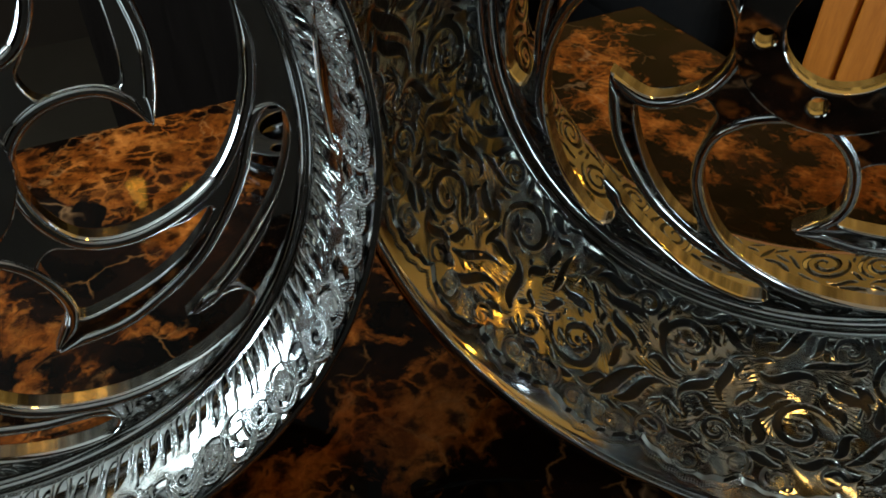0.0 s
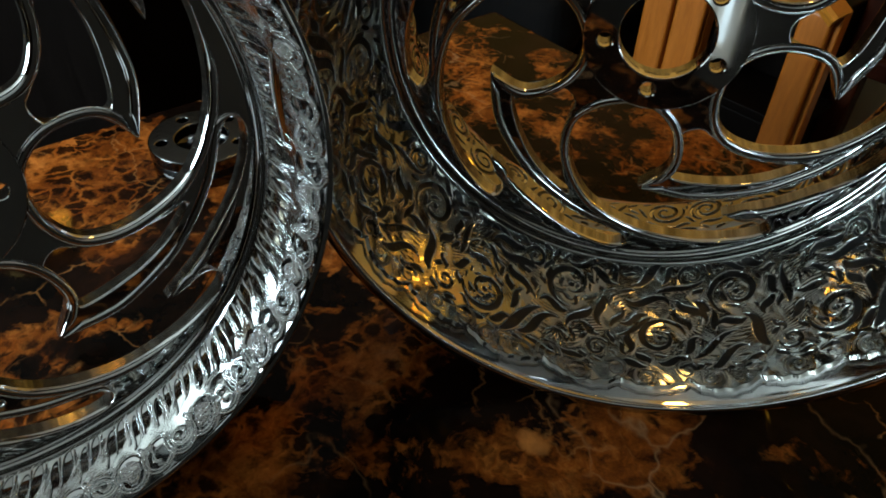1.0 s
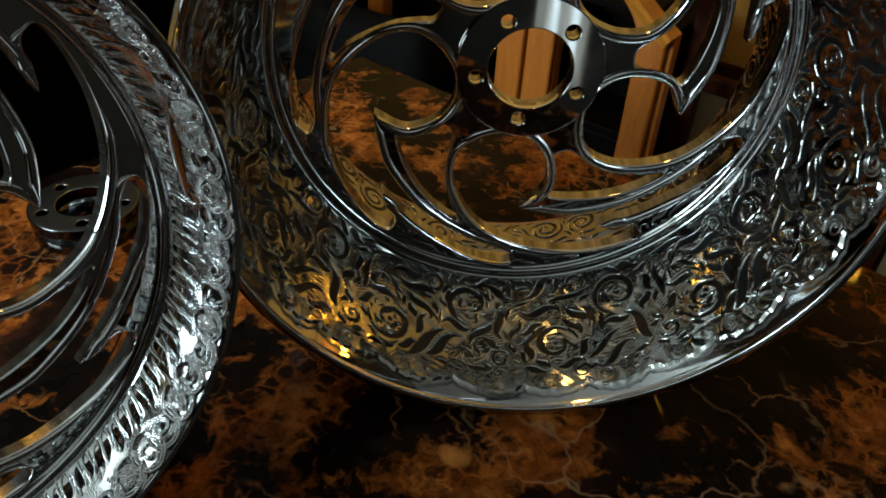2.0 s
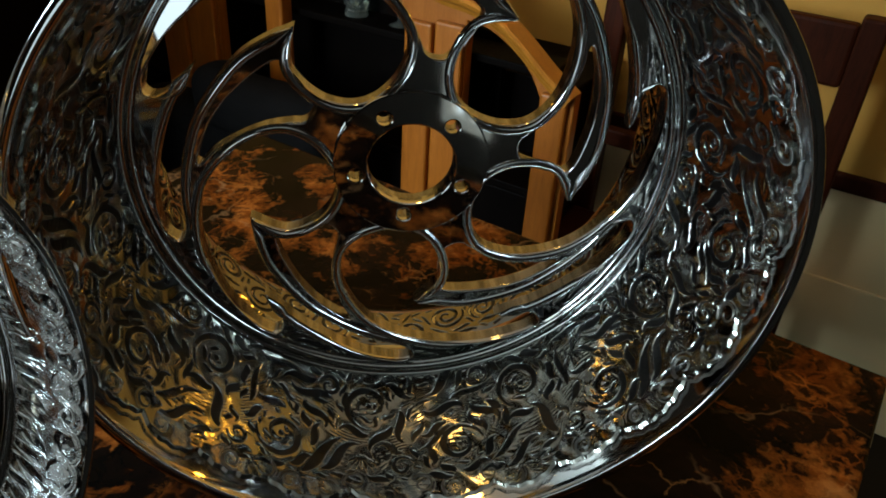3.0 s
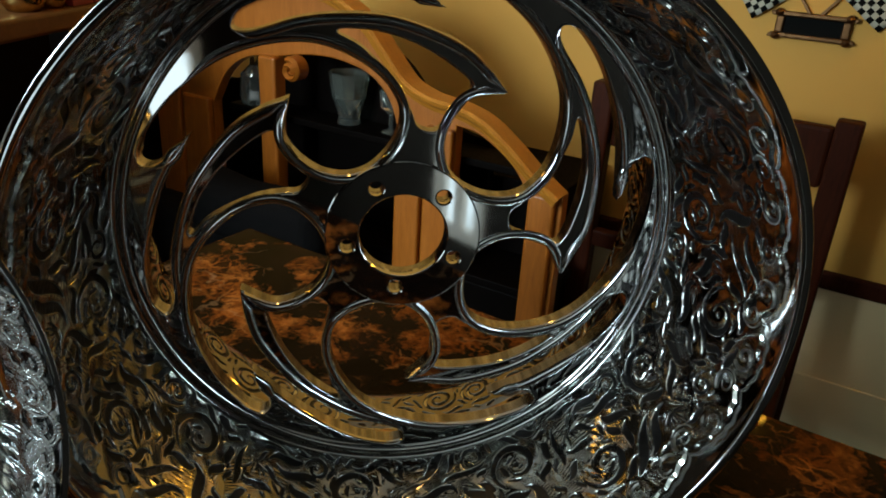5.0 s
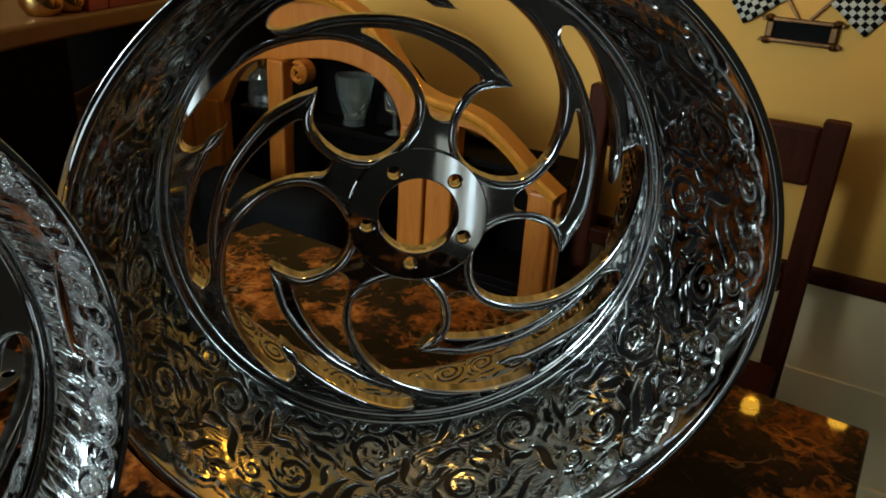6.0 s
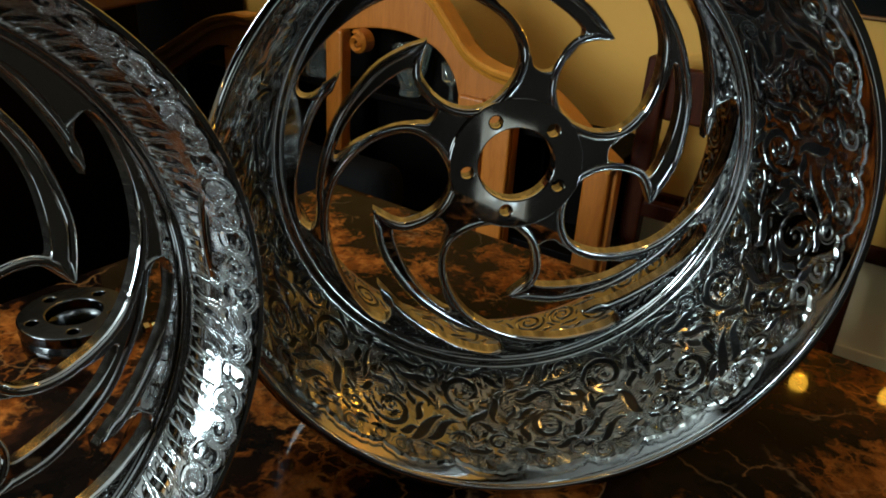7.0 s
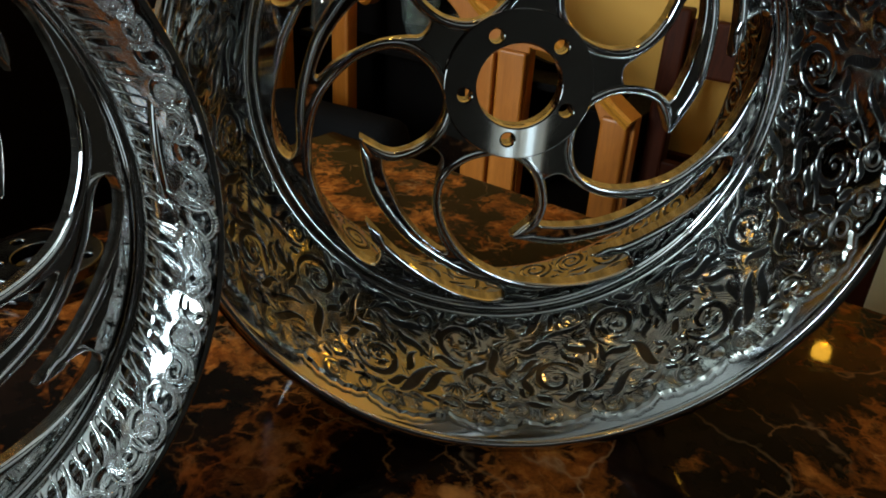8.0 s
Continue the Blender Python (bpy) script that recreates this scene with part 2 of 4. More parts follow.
def polar(pairs, turn=0.0):
    return [(r / 1000 * math.cos(radians(a + turn)), r / 1000 * math.sin(radians(a + turn))) for r, a in pairs]


def circle(x, z, r, steps=48):
    return [(x + r * math.cos(2 * math.pi * i / steps), z + r * math.sin(2 * math.pi * i / steps)) for i in range(steps)]


# ---- room ----
def structure(name, bm, material, label, category):
    ob = part(name, bm, material)
    ob.matrix_world = ROOM
    return tagged(ob, label, category, kind="structure")


structure("floor", box(LEFT_U, RIGHT_U, FRONT_V, WALL_V, -0.1, 0.0, 0), TILE, "floor tiles, near-black brown as if barely lit", "floor")
structure("ceiling", box(LEFT_U - 0.1, RIGHT_U + 0.1, FRONT_V - 0.1, WALL_V + 0.1, CEIL, CEIL + 0.1, 0), CEILING, "plain off-white painted ceiling", "ceiling")
structure("wall_back", box(LEFT_U - 0.1, RIGHT_U + 0.1, WALL_V, WALL_V + 0.1, 0.656, CEIL, 0), OCHRE, "ochre yellow painted plaster wall", "wall")
structure("wall_dado", box(LEFT_U - 0.1, RIGHT_U + 0.1, WALL_V, WALL_V + 0.1, 0, 0.612, 0), CREAM, "cream painted lower wall", "wall")
structure("wall_left", box(LEFT_U - 0.1, LEFT_U, FRONT_V, WALL_V, 0, CEIL, 0), GLOOM, "unseen side wall, near-black in place of an unlit room", "wall")


def pierced_wall(name, side):
    """A wall with its openings left free, built of upright and level pieces end to end."""
    near, far = (LEFT_U - 0.1, RIGHT_U + 0.1) if side == "front" else (FRONT_V, WALL_V)
    bm, at = bmesh.new(), near
    pieces = []
    for _, a, b, z0, z1, _ in sorted(o for o in OPENINGS if o[0] == side):
        pieces += [(at, a, 0, CEIL), (a, b, 0, z0), (a, b, z1, CEIL)]
        at = b
    pieces.append((at, far, 0, CEIL))
    for a, b, z0, z1 in pieces:
        q = box(a, b, FRONT_V - 0.1, FRONT_V, z0, z1, 0) if side == "front" else box(RIGHT_U, RIGHT_U + 0.1, a, b, z0, z1, 0)
        me = bpy.data.meshes.new("piece")
        q.to_mesh(me)
        q.free()
        bm.from_mesh(me)
        bpy.data.meshes.remove(me)
    structure(name, bm, GLOOM if side == "front" else DIM, "unseen wall with openings, near-black in place of an unlit room" if side == "front" else "unseen side wall with a narrow opening, near-black as if unlit", "wall")


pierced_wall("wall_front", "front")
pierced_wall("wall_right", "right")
for i, (side, a, b, z0, z1, _) in enumerate(OPENINGS):
    w = thing("window_%d" % (i + 1), ROOM, "unseen glazed opening with a white frame, placed for chrome reflections", "window", kind="structure")
    for p, q, r, t in ((a, a + 0.05, z0, z1), (b - 0.05, b, z0, z1), (a + 0.05, b - 0.05, z0, z0 + 0.05), (a + 0.05, b - 0.05, z1 - 0.05, z1), ((a + b) / 2 - 0.02, (a + b) / 2 + 0.02, z0 + 0.05, z1 - 0.05)):
        part("window_frame", box(p, q, FRONT_V - 0.03, FRONT_V + 0.01, r, t, 0.004) if side == "front" else box(RIGHT_U - 0.01, RIGHT_U + 0.03, p, q, r, t, 0.004), WHITE, w)

# mouldings of the back wall
structure("chair_rail", box(LEFT_U, RIGHT_U, WALL_V - 0.013, WALL_V + 0.02, 0.612, 0.656, 0.008, 3), MAHOGANY, "reddish-brown wooden rail between cream and ochre wall", "moulding")
structure("baseboard", box(LEFT_U, RIGHT_U, WALL_V - 0.016, WALL_V, 0.0, 0.12, 0.006), CREAM, "cream painted baseboard", "moulding")
structure("panel_joint", box(LEFT_U, RIGHT_U, WALL_V - 0.006, WALL_V, 0.12, 0.382, 0.003), CREAM, "cream lower wall panel", "moulding")

# ---- marble table ----
def marble_table():
    far_right, yaw = Vector((0.470, -0.002, TABLE)), -40.6
    t = thing("marble_table", Matrix.Translation(far_right) @ pose(0, 0, 0, 0, 0, yaw), "counter-height table with a polished dark brown marble top", "table")
    part("tabletop", box(-0.852, 0, -1.06, 0, -0.032, 0, 0.005, 3), MARBLE, t)
    part("apron", box(-0.79, -0.06, -1.00, -0.06, -0.13, -0.032, 0.004), EBONY, t, "near-black wooden apron")
    for x in (-0.79, -0.13):
        for y in (-1.00, -0.13):
            part("leg", box(x, x + 0.07, y, y + 0.07, -TABLE, -0.13, 0.006), EBONY, t)


marble_table()

# ---- chrome wheels ----
TAIL = [(126, 0), (108, 10.5), (82, 13), (62, 5), (57, -14), (72, -32), (95, -35), (122, -26.5), (149, -13), (168, 2.5), (180, 17), (187.5, 29), (186.5, 34.5),
        (175, 34.2), (161, 25), (169, 40), (181, 56), (187, 67), (182, 71.5), (173.5, 69), (166, 58.5), (159, 48), (152, 36), (142, 20), (133.5, 9)]
HEART = [(79, 24), (81, 18), (92, 14.5), (107, 12), (116, 11.2), (121, 14), (128, 22.5), (136.5, 32), (144, 41), (150, 49.5), (148.5, 51.5), (138, 47), (123, 42), (106, 36), (90, 31), (82, 28.5)]


def profile_of(front):
    """The rim's section, from the spoke plate's edge out to the lip: (radius, along), for a rim whose lip stands that far in front."""
    if front < 0.08:
        return [(0.2049, -0.0045), (0.2108, -0.0115), (0.2160, -0.0240), (0.2208, -0.0415), (0.2254, -front + 0.0016), (0.2268, -front - 0.0009), (0.2292, -front - 0.0018)]
    return [(0.1985, -0.004), (0.2040, -0.014), (0.2095, -0.034), (0.2140, -0.058), (0.2175, -0.082), (0.2200, -0.104), (0.2217, -0.120), (0.2226, -0.1354)]


def rim_mesh(front, rear):
    inner = [tuple(p) for p in spline(profile_of(front), 5, False)]
    wide = 0.0094 if front < 0.08 else 0.0
    bead = [(r + wide, y) for r, y in ((0.1903, 0.010), (0.1903, 0.001), (0.1908, -0.0025), (0.1918, -0.0048), (0.1935, -0.0055), (0.1950, -0.0047))]
    if front < 0.08:
        lip = [(0.2300, -front - 0.0016), (0.2304, -front - 0.0012), (0.2305, -front - 0.0006), (0.2302, -front + 0.002), (0.2295, -front + 0.005)]
        outer = [(0.2272, -front + 0.012), (0.2200, -front * 0.35), (0.2130, 0.004)]
    else:
        lip = [(0.2227, -front + 0.0038), (0.2224, -front + 0.0024), (0.2225, -front + 0.0010), (0.2231, -front + 0.0002), (0.2288, -front), (0.2294, -front + 0.0006), (0.2296, -front + 0.003), (0.2285, -front + 0.008)]
        outer = [(0.2262, -front + 0.018), (0.2240, -front + 0.03), (0.2180, -front * 0.4), (0.2090, 0.0)]
    outer += [(0.2080, rear * 0.45), (0.2120, rear * 0.8), (0.2200, rear - 0.006), (0.2290, rear - 0.004), (0.2295, rear), (0.2280, rear + 0.003), (0.2250, rear + 0.002)]
    inside = [(0.2120, rear - 0.004), (0.2040 + wide * 0.5, rear - 0.010), (0.1990 + wide * 0.6, rear - 0.02), (0.1960 + wide * 0.8, rear * 0.6), (0.1930 + wide, 0.014)]
    verts, faces = lathe(bead + inner + lip + outer + inside, 320, True)
    return mesh_from("rim", verts, faces, RIM)


class Band:
    """The engraved band of a rim as a flat strip: a along the turn, h from the spoke plate (0) to the lip (length)."""

    def __init__(self, profile, flip=1):
        p = spline(profile, 12, False)
        d = np.r_[0, np.cumsum(np.hypot(*np.diff(p, axis=0).T))]
        self.p, self.d, self.length, self.radius = p, d, d[-1], 0.214
        t = np.gradient(p, axis=0)
        t /= np.hypot(t[:, 0], t[:, 1])[:, None]
        self.n = np.c_[t[:, 1], -t[:, 0]] * flip

    def at(self, a, h, up=0.0):
        r, y = np.interp(h, self.d, self.p[:, 0]), np.interp(h, self.d, self.p[:, 1])
        nr, ny = np.interp(h, self.d, self.n[:, 0]), np.interp(h, self.d, self.n[:, 1])
        r, y, th = r + nr * up, y + ny * up, a / self.radius
        return np.c_[r * np.cos(th), y, r * np.sin(th)]


class Relief:
    """Gathers raised leaves, scrolls and beads laid on a band."""

    def __init__(self, band):
        self.band, self.v, self.f, self.k, self.lift = band, [], [], 0, 0.0

    def ribbon(self, line, width, height, groove=0.45, tilt=0.0):
        """A flat-topped band with steep sides and a cut down its middle; it may lean to one side."""
        line = np.asarray(line, float)
        t = np.gradient(line, axis=0)
        t /= np.maximum(np.hypot(t[:, 0], t[:, 1]), 1e-9)[:, None]
        side = np.c_[-t[:, 1], t[:, 0]]
        n = len(line)
        s = np.linspace(0, 1, n)
        w = np.broadcast_to(width(s) if callable(width) else width, n)
        prof = ((-1, -1), (-0.94, 0.75), (-0.84, 1), (-0.07, 1), (0, groove), (0.07, 1), (0.84, 1), (0.94, 0.75), (1, -1))
        rows = []
        for o, k in prof:
            q = line + side * (w * o)[:, None]
            up = np.full(n, -0.0003) if k < 0 else height * k * np.minimum(1, w / 0.0012 + 0.15) + tilt * o * w
            rows.append(self.band.at(q[:, 0], np.clip(q[:, 1], 0.0005, self.band.length - 0.0002), up))
        m = len(rows)
        self.v.append(np.stack(rows, 1).reshape(-1, 3))
        i = np.arange(n - 1)[:, None] * m + np.arange(m - 1)[None]
        i = i.ravel() + self.k
        self.f.append(np.c_[i, i + 1, i + m + 1, i + m])
        self.k += n * m

    def bead(self, a, h, size, up=None):
        up = size if up is None else up
        c = [(0, 0, 1.0)] + [(math.cos(k * math.pi / 3) * q, math.sin(k * math.pi / 3) * q, z) for q, z in ((0.6, 0.75), (1.0, 0.0)) for k in range(6)]
        c = np.array(c)
        self.v.append(self.band.at(a + c[:, 0] * size, np.clip(h + c[:, 1] * size, 0, self.band.length), c[:, 2] * up + self.lift))
        k = self.k
        for i in range(6):
            j = (i + 1) % 6
            self.f.append(np.array([[k, k + 1 + i, k + 1 + j, k + 1 + j]]))
            self.f.append(np.array([[k + 1 + i, k + 7 + i, k + 7 + j, k + 1 + j]]))
        self.k += 13

    def beads(self, line, gap, size):
        line = np.asarray(line, float)
        d = np.r_[0, np.cumsum(np.hypot(*np.diff(line, axis=0).T))]
        for q in np.arange(0, d[-1], gap):
            self.bead(np.interp(q, d, line[:, 0]), np.interp(q, d, line[:, 1]), size)

    def dome(self, a, h, ra, rh, turn, up):
        """A raised shell, narrower at one end, with a scalloped edge."""
        pts, k = [], self.k
        for q, z in ((0.0, 1.0), (0.72, 0.98), (0.92, 0.80), (1.0, -0.1)):
            for i in range(20):
                t = i * 2 * math.pi / 20
                edge = q * (1 - 0.07 * (i % 2))
                x, y = ra * edge * math.cos(t) * (1 - 0.34 * math.sin(t)), rh * edge * math.sin(t)
                pts.append((a + x * math.cos(turn) - y * math.sin(turn), h + x * math.sin(turn) + y * math.cos(turn), z * up))
        pts = np.array(pts)
        self.v.append(self.band.at(pts[:, 0], np.clip(pts[:, 1], 0, self.band.length), pts[:, 2]))
        for g in range(3):
            i = np.arange(20)
            j = (i + 1) % 20
            self.f.append(np.c_[i + g * 20, j + g * 20, j + g * 20 + 20, i + g * 20 + 20] + k)
        self.k += 80

    def mesh(self, name, material):
        faces = [[a, b, c] if c == d else [a, b, c, d] for a, b, c, d in np.concatenate(self.f)]
        return mesh_from(name, np.concatenate(self.v), faces, material)


def coil(a, h, r, turns, start, spin):
    q = np.linspace(0, 1, int(30 * turns))
    ang, rad = start + spin * 2 * math.pi * turns * q, r * (1 - q) ** 0.85 + 0.0015
    return q, np.c_[a + rad * np.cos(ang), h + rad * np.sin(ang)]


class Engraving:
    """A polished sheet over a stretch of a band, with pointed cuts sunk into it; it joins up with its own copies."""

    def __init__(self, band, width, h0, h1, cell=0.0005):
        self.band, self.w, self.h0, self.h1, self.top, self.edge, self.veins = band, width, h0, h1, None, None, 0.0
        self.nx, self.ny = int(width / cell), int((h1 - h0) / cell)
        self.cell = width / self.nx
        self.depth, self.taken = np.zeros((self.nx, self.ny)), np.zeros((self.nx, self.ny), bool)

    def where(self, line):
        return (line[:, 0] / self.cell).astype(int) % self.nx, np.clip(((line[:, 1] - self.h0) / self.cell).astype(int), 0, self.ny - 1)

    def cut(self, line, wide, gap, deep=0.0008, force=False):
        """Sinks a line with a swelling width, unless other cuts are too near."""
        if not force and (line[:, 1].min() < self.h0 + 0.002 or line[:, 1].max() > (self.top or self.h1) - 0.002 or self.taken[self.where(line)].any()):
            return False
        for (a, h), q in zip(line, wide):
            for reach, mark in ((q, False), (q + gap, True)):
                r = int(reach / self.cell) + 2
                ia, ih = int(a / self.cell), int((h - self.h0) / self.cell)
                x, y = np.arange(ia - r, ia + r + 1), np.arange(max(0, ih - r), min(self.ny, ih + r + 1))
                if len(y) == 0:
                    continue
                d = np.hypot((x * self.cell - a)[:, None], (y * self.cell + self.h0 - h)[None])
                spot_ = np.ix_(x % self.nx, y)
                if mark:
                    self.taken[spot_] |= d < reach
                else:
                    self.depth[spot_] = np.maximum(self.depth[spot_], np.clip((reach + 0.0002 - d) / 0.0005, 0, 1) * min(deep, 0.0005 + reach))
        return True

    def pillow(self):
        """How far each place lies from the cuts, from 0 to 1: the leaves between them swell."""
        n = self.depth > 0.0003
        f = np.fft.rfft2(np.concatenate([n, n[:, ::-1]], 1).astype(float))
        k = np.hypot(np.fft.fftfreq(self.nx)[:, None], np.fft.rfftfreq(2 * self.ny)[None]) / self.cell
        soft = np.fft.irfft2(f * np.exp(-2 * (math.pi * 0.0017 * k) ** 2), (self.nx, 2 * self.ny))[:, :self.ny]
        return 1 - np.clip(1.6 * soft, 0, 1)

    def mesh(self, name, top, ground):
        x, y = np.arange(self.nx + 1), np.arange(self.ny)
        u, v = 2 * math.pi * x / self.nx, y * self.cell
        up = 0.0013 + 0.00022 * np.sin(u * 5)[:, None] * np.sin(v * 150)[None] + 0.00020 * np.sin(u[:, None] * 8 + v[None] * 110) + 0.00010 * np.sin(u[:, None] * 15 - v[None] * 260)
        up = up + 0.00014 * self.pillow()[x % self.nx] - self.depth[x % self.nx]
        if self.edge is not None:
            up = up + np.broadcast_to(self.veins, self.depth.shape)[x % self.nx]
            up = -0.0004 + (up + 0.0004) * np.clip((self.edge[x % self.nx][:, None] - self.h0 - v[None]) / 0.0035, 0, 1)
        up = -0.0002 + (up + 0.0002) * np.clip(y / 9, 0, 1)[None]
        up[:, -2:] = -0.0002
        aa, hh = np.meshgrid(x * self.cell, self.h0 + v, indexing="ij")
        verts = self.band.at(aa.ravel(), hh.ravel(), up.ravel())
        i = (np.arange(self.nx)[:, None] * self.ny + np.arange(self.ny - 1)[None]).ravel()
        me = mesh_from(name, verts, np.c_[i, i + self.ny, i + self.ny + 1, i + 1].tolist(), top)
        me.materials.append(ground)
        # faces sunk deeper than 0.42 mm take the darker ground material
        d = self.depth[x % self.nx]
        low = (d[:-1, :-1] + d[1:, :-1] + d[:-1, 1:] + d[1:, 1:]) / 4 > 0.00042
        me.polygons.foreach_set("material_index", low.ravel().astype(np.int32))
        return me


def crescent(a, h, turn, length, wide, bend):
    n = max(8, int(length / 0.0009))
    q = np.linspace(0, 1, n)
    ang = turn + bend * np.sin(math.pi * 1.2 * q)
    line = np.c_[a + np.r_[0, np.cumsum(np.cos(ang[:-1]))] * length / (n - 1), h + np.r_[0, np.cumsum(np.sin(ang[:-1]))] * length / (n - 1)]
    return line, np.maximum(wide * np.sin(np.pi * np.clip(q * 0.9 + 0.04, 0, 1)) ** 0.9 * (1.35 - 0.85 * q), 0.0003)


def deep_panel(band, width):
    """A fifth of the deep rim's engraving: volutes, acanthus leaves and fans left standing in polished metal, and a beaded border with a scalloped edge."""
    rnd = random.Random(12)
    R, B, L, w = Relief(band), Relief(band), band.length, width
    E = Engraving(band, w, 0.01 * L, 0.985 * L, 0.00045)
    E.top = 0.80 * L
    eyes = []
    for k in range(4):
        low = k % 2 == 0
        eyes.append(((k + 0.5) * w / 4 + rnd.uniform(-0.008, 0.008), (0.25 if low else 0.55) * L, rnd.uniform(0.019, 0.025), 1 if low else -1))
        eyes.append(((k + 0.95) * w / 4 + rnd.uniform(-0.005, 0.005), rnd.uniform(0.10, 0.16) * L if not low else rnd.uniform(0.64, 0.70) * L, rnd.uniform(0.009, 0.012), -1 if low else 1))
    for a, h, r, spin in eyes:
        start, turns = rnd.uniform(0, 6.3), rnd.uniform(1.05, 1.35)
        q = np.linspace(0, 1, int(150 * r / 0.02))
        ang, rad = start + spin * 2 * math.pi * turns * q, r * (1 - 0.74 * q ** 0.9)
        E.cut(np.c_[a + rad * np.cos(ang), h + rad * np.sin(ang)], 0.0004 + 0.105 * r * np.sin(math.pi * q ** 0.75) ** 1.3, 0.0016, force=True)
        E.cut(np.array([[a, h]]), np.array([0.10 * r]), 0.001, force=True)
        # lobes on the ribbon and commas thrown off its back
        for k in range(7 if r > 0.013 else 3):
            t = start + spin * (0.5 + k * 0.8)
            E.cut(*crescent(a + r * 0.68 * math.cos(t), h + r * 0.68 * math.sin(t), t + spin * 1.3, r * 0.30, 0.0007, spin * 0.6), 0.0005)
        lobes = 7 if r > 0.013 else 4
        for k in range(lobes):
            t = start + spin * (0.25 + k * 2 * math.pi / lobes) + rnd.uniform(-0.2, 0.2)
            E.cut(*crescent(a + (r + 0.0042) * math.cos(t), h + (r + 0.0042) * math.sin(t), t + spin * 1.0, r * rnd.uniform(0.7, 1.5), 0.0010 + r * 0.11, spin * rnd.uniform(0.7, 1.3)), 0.0016)

    def flow(a, h):
        x, y = 0.35, 0.0
        for p, q, r, spin in eyes:
            da = (a - p + w / 2) % w - w / 2
            d = math.hypot(da, h - q) + 1e-4
            k = spin * (r / d) ** 2
            x, y = x - k * (h - q) / d, y + k * da / d
        return math.atan2(y, x)
    # fans of fine rays
    for _ in range(14):
        a, h, turn = rnd.uniform(0, w), rnd.uniform(0.12, 0.66) * L, rnd.uniform(0, 6.3)
        for k in range(7):
            t = turn + (k - 3) * 0.19
            E.cut(*crescent(a + 0.0035 * math.cos(t), h + 0.0035 * math.sin(t), t, rnd.uniform(0.011, 0.017), 0.0008, 0.15 * (k - 3)), 0.0003)
    # leaves: long tapering cuts, each with a few fine veins beside it
    for lo, hi, w0, w1, gap, tries in ((0.032, 0.052, 0.0026, 0.0046, 0.0034, 900), (0.018, 0.030, 0.0020, 0.0034, 0.0026, 1400), (0.010, 0.016, 0.0013, 0.0022, 0.0020, 1200), (0.005, 0.008, 0.0007, 0.0012, 0.0016, 400)):
        for _ in range(tries):
            a, h = rnd.uniform(0, w), rnd.uniform(0.02, 0.78) * L
            turn, length, bend = flow(a, h) + rnd.choice((0, 0, math.pi)) + rnd.uniform(-0.35, 0.35), rnd.uniform(lo, hi), rnd.choice((-1, 1)) * rnd.uniform(0.4, 1.5)
            if E.cut(*crescent(a, h, turn, length, rnd.uniform(w0, w1), bend), gap) and length > 0.017:
                for k in (-2, -1, 1, 2):
                    off = 0.0030 + 0.0012 * abs(k)
                    E.cut(*crescent(a - math.sin(turn) * off * np.sign(k), h + math.cos(turn) * off * np.sign(k), turn, length * 0.45, 0.00045, bend), 0.0001)
    # leaf veins: fine ridges that run round the volutes, in patches
    aa, hh = np.arange(E.nx)[:, None] * E.cell, (E.h0 + np.arange(E.ny) * E.cell)[None]
    psi = -0.35 * hh + 0 * aa
    for p, q, r, spin in eyes:
        psi = psi + spin * r * r / np.maximum(np.hypot((aa - p + w / 2) % w - w / 2, hh - q), 0.6 * r)
    turn = 2 * math.pi * aa / w
    patch = np.clip(0.5 + np.sin(7 * turn + 120 * hh) + np.sin(11 * turn - 90 * hh + 2) + 0.6 * np.sin(3 * turn + 60 * hh), 0, 1) * (hh < 0.80 * L)
    E.veins = 0.00005 * np.sin(psi * 2 * math.pi / 0.0024) * patch
    # border: an uneven scalloped edge with a beaded line, pricked leaves and small curls inside it
    x = np.linspace(0, w, 600)
    u = 2 * math.pi * x / w
    wave = L * (0.880 + 0.062 * np.abs(np.sin(2.5 * u + 0.35 * np.sin(u) + 0.5)) ** 0.7 + 0.010 * np.sin(3 * u) - 0.010 * np.sin(12.5 * u) ** 2)
    E.edge = np.interp(np.arange(E.nx) * E.cell, x, wave - 0.0020)
    g = np.random.default_rng(3)
    hh = hh[0]
    uu = 2 * math.pi * np.arange(E.nx)[:, None] / E.nx
    leaf = (np.sin(uu * 5 + 55 * hh[None]) + 0.8 * np.sin(uu * 13 - 70 * hh[None] + 1) > 0.35) & (hh[None] > 0.79 * L) & (hh[None] < E.edge[:, None] - 0.006)
    E.depth += leaf * g.uniform(0, 0.00045, leaf.shape)
    B.lift = 0.0003
    for more, size in ((0.0022, 0.00078), (0.0004, 0.00052)):
        B.beads(np.c_[x, wave + more], 0.0017, size)
    for k in range(11):
        c, q, spin = (k + rnd.uniform(0.3, 0.7)) / 11 * w, rnd.uniform(0, 6.3), rnd.choice((-1, 1))
        B.lift, h, r = 0.0017, np.interp(c, x, wave) - rnd.uniform(0.012, 0.015), rnd.uniform(0.0055, 0.0080)
        t, line = coil(c, h, r, 1.3, q, spin)
        R.ribbon(line, 0.0010 * (1.1 - 0.5 * t), 0.0021, 0.8)
        arc = np.linspace(0, 4.2, 24) * spin + q
        B.beads(np.c_[c + (r + 0.0022) * np.cos(arc), h + (r + 0.0022) * np.sin(arc)], 0.0014, 0.00055)
    return E, R, B


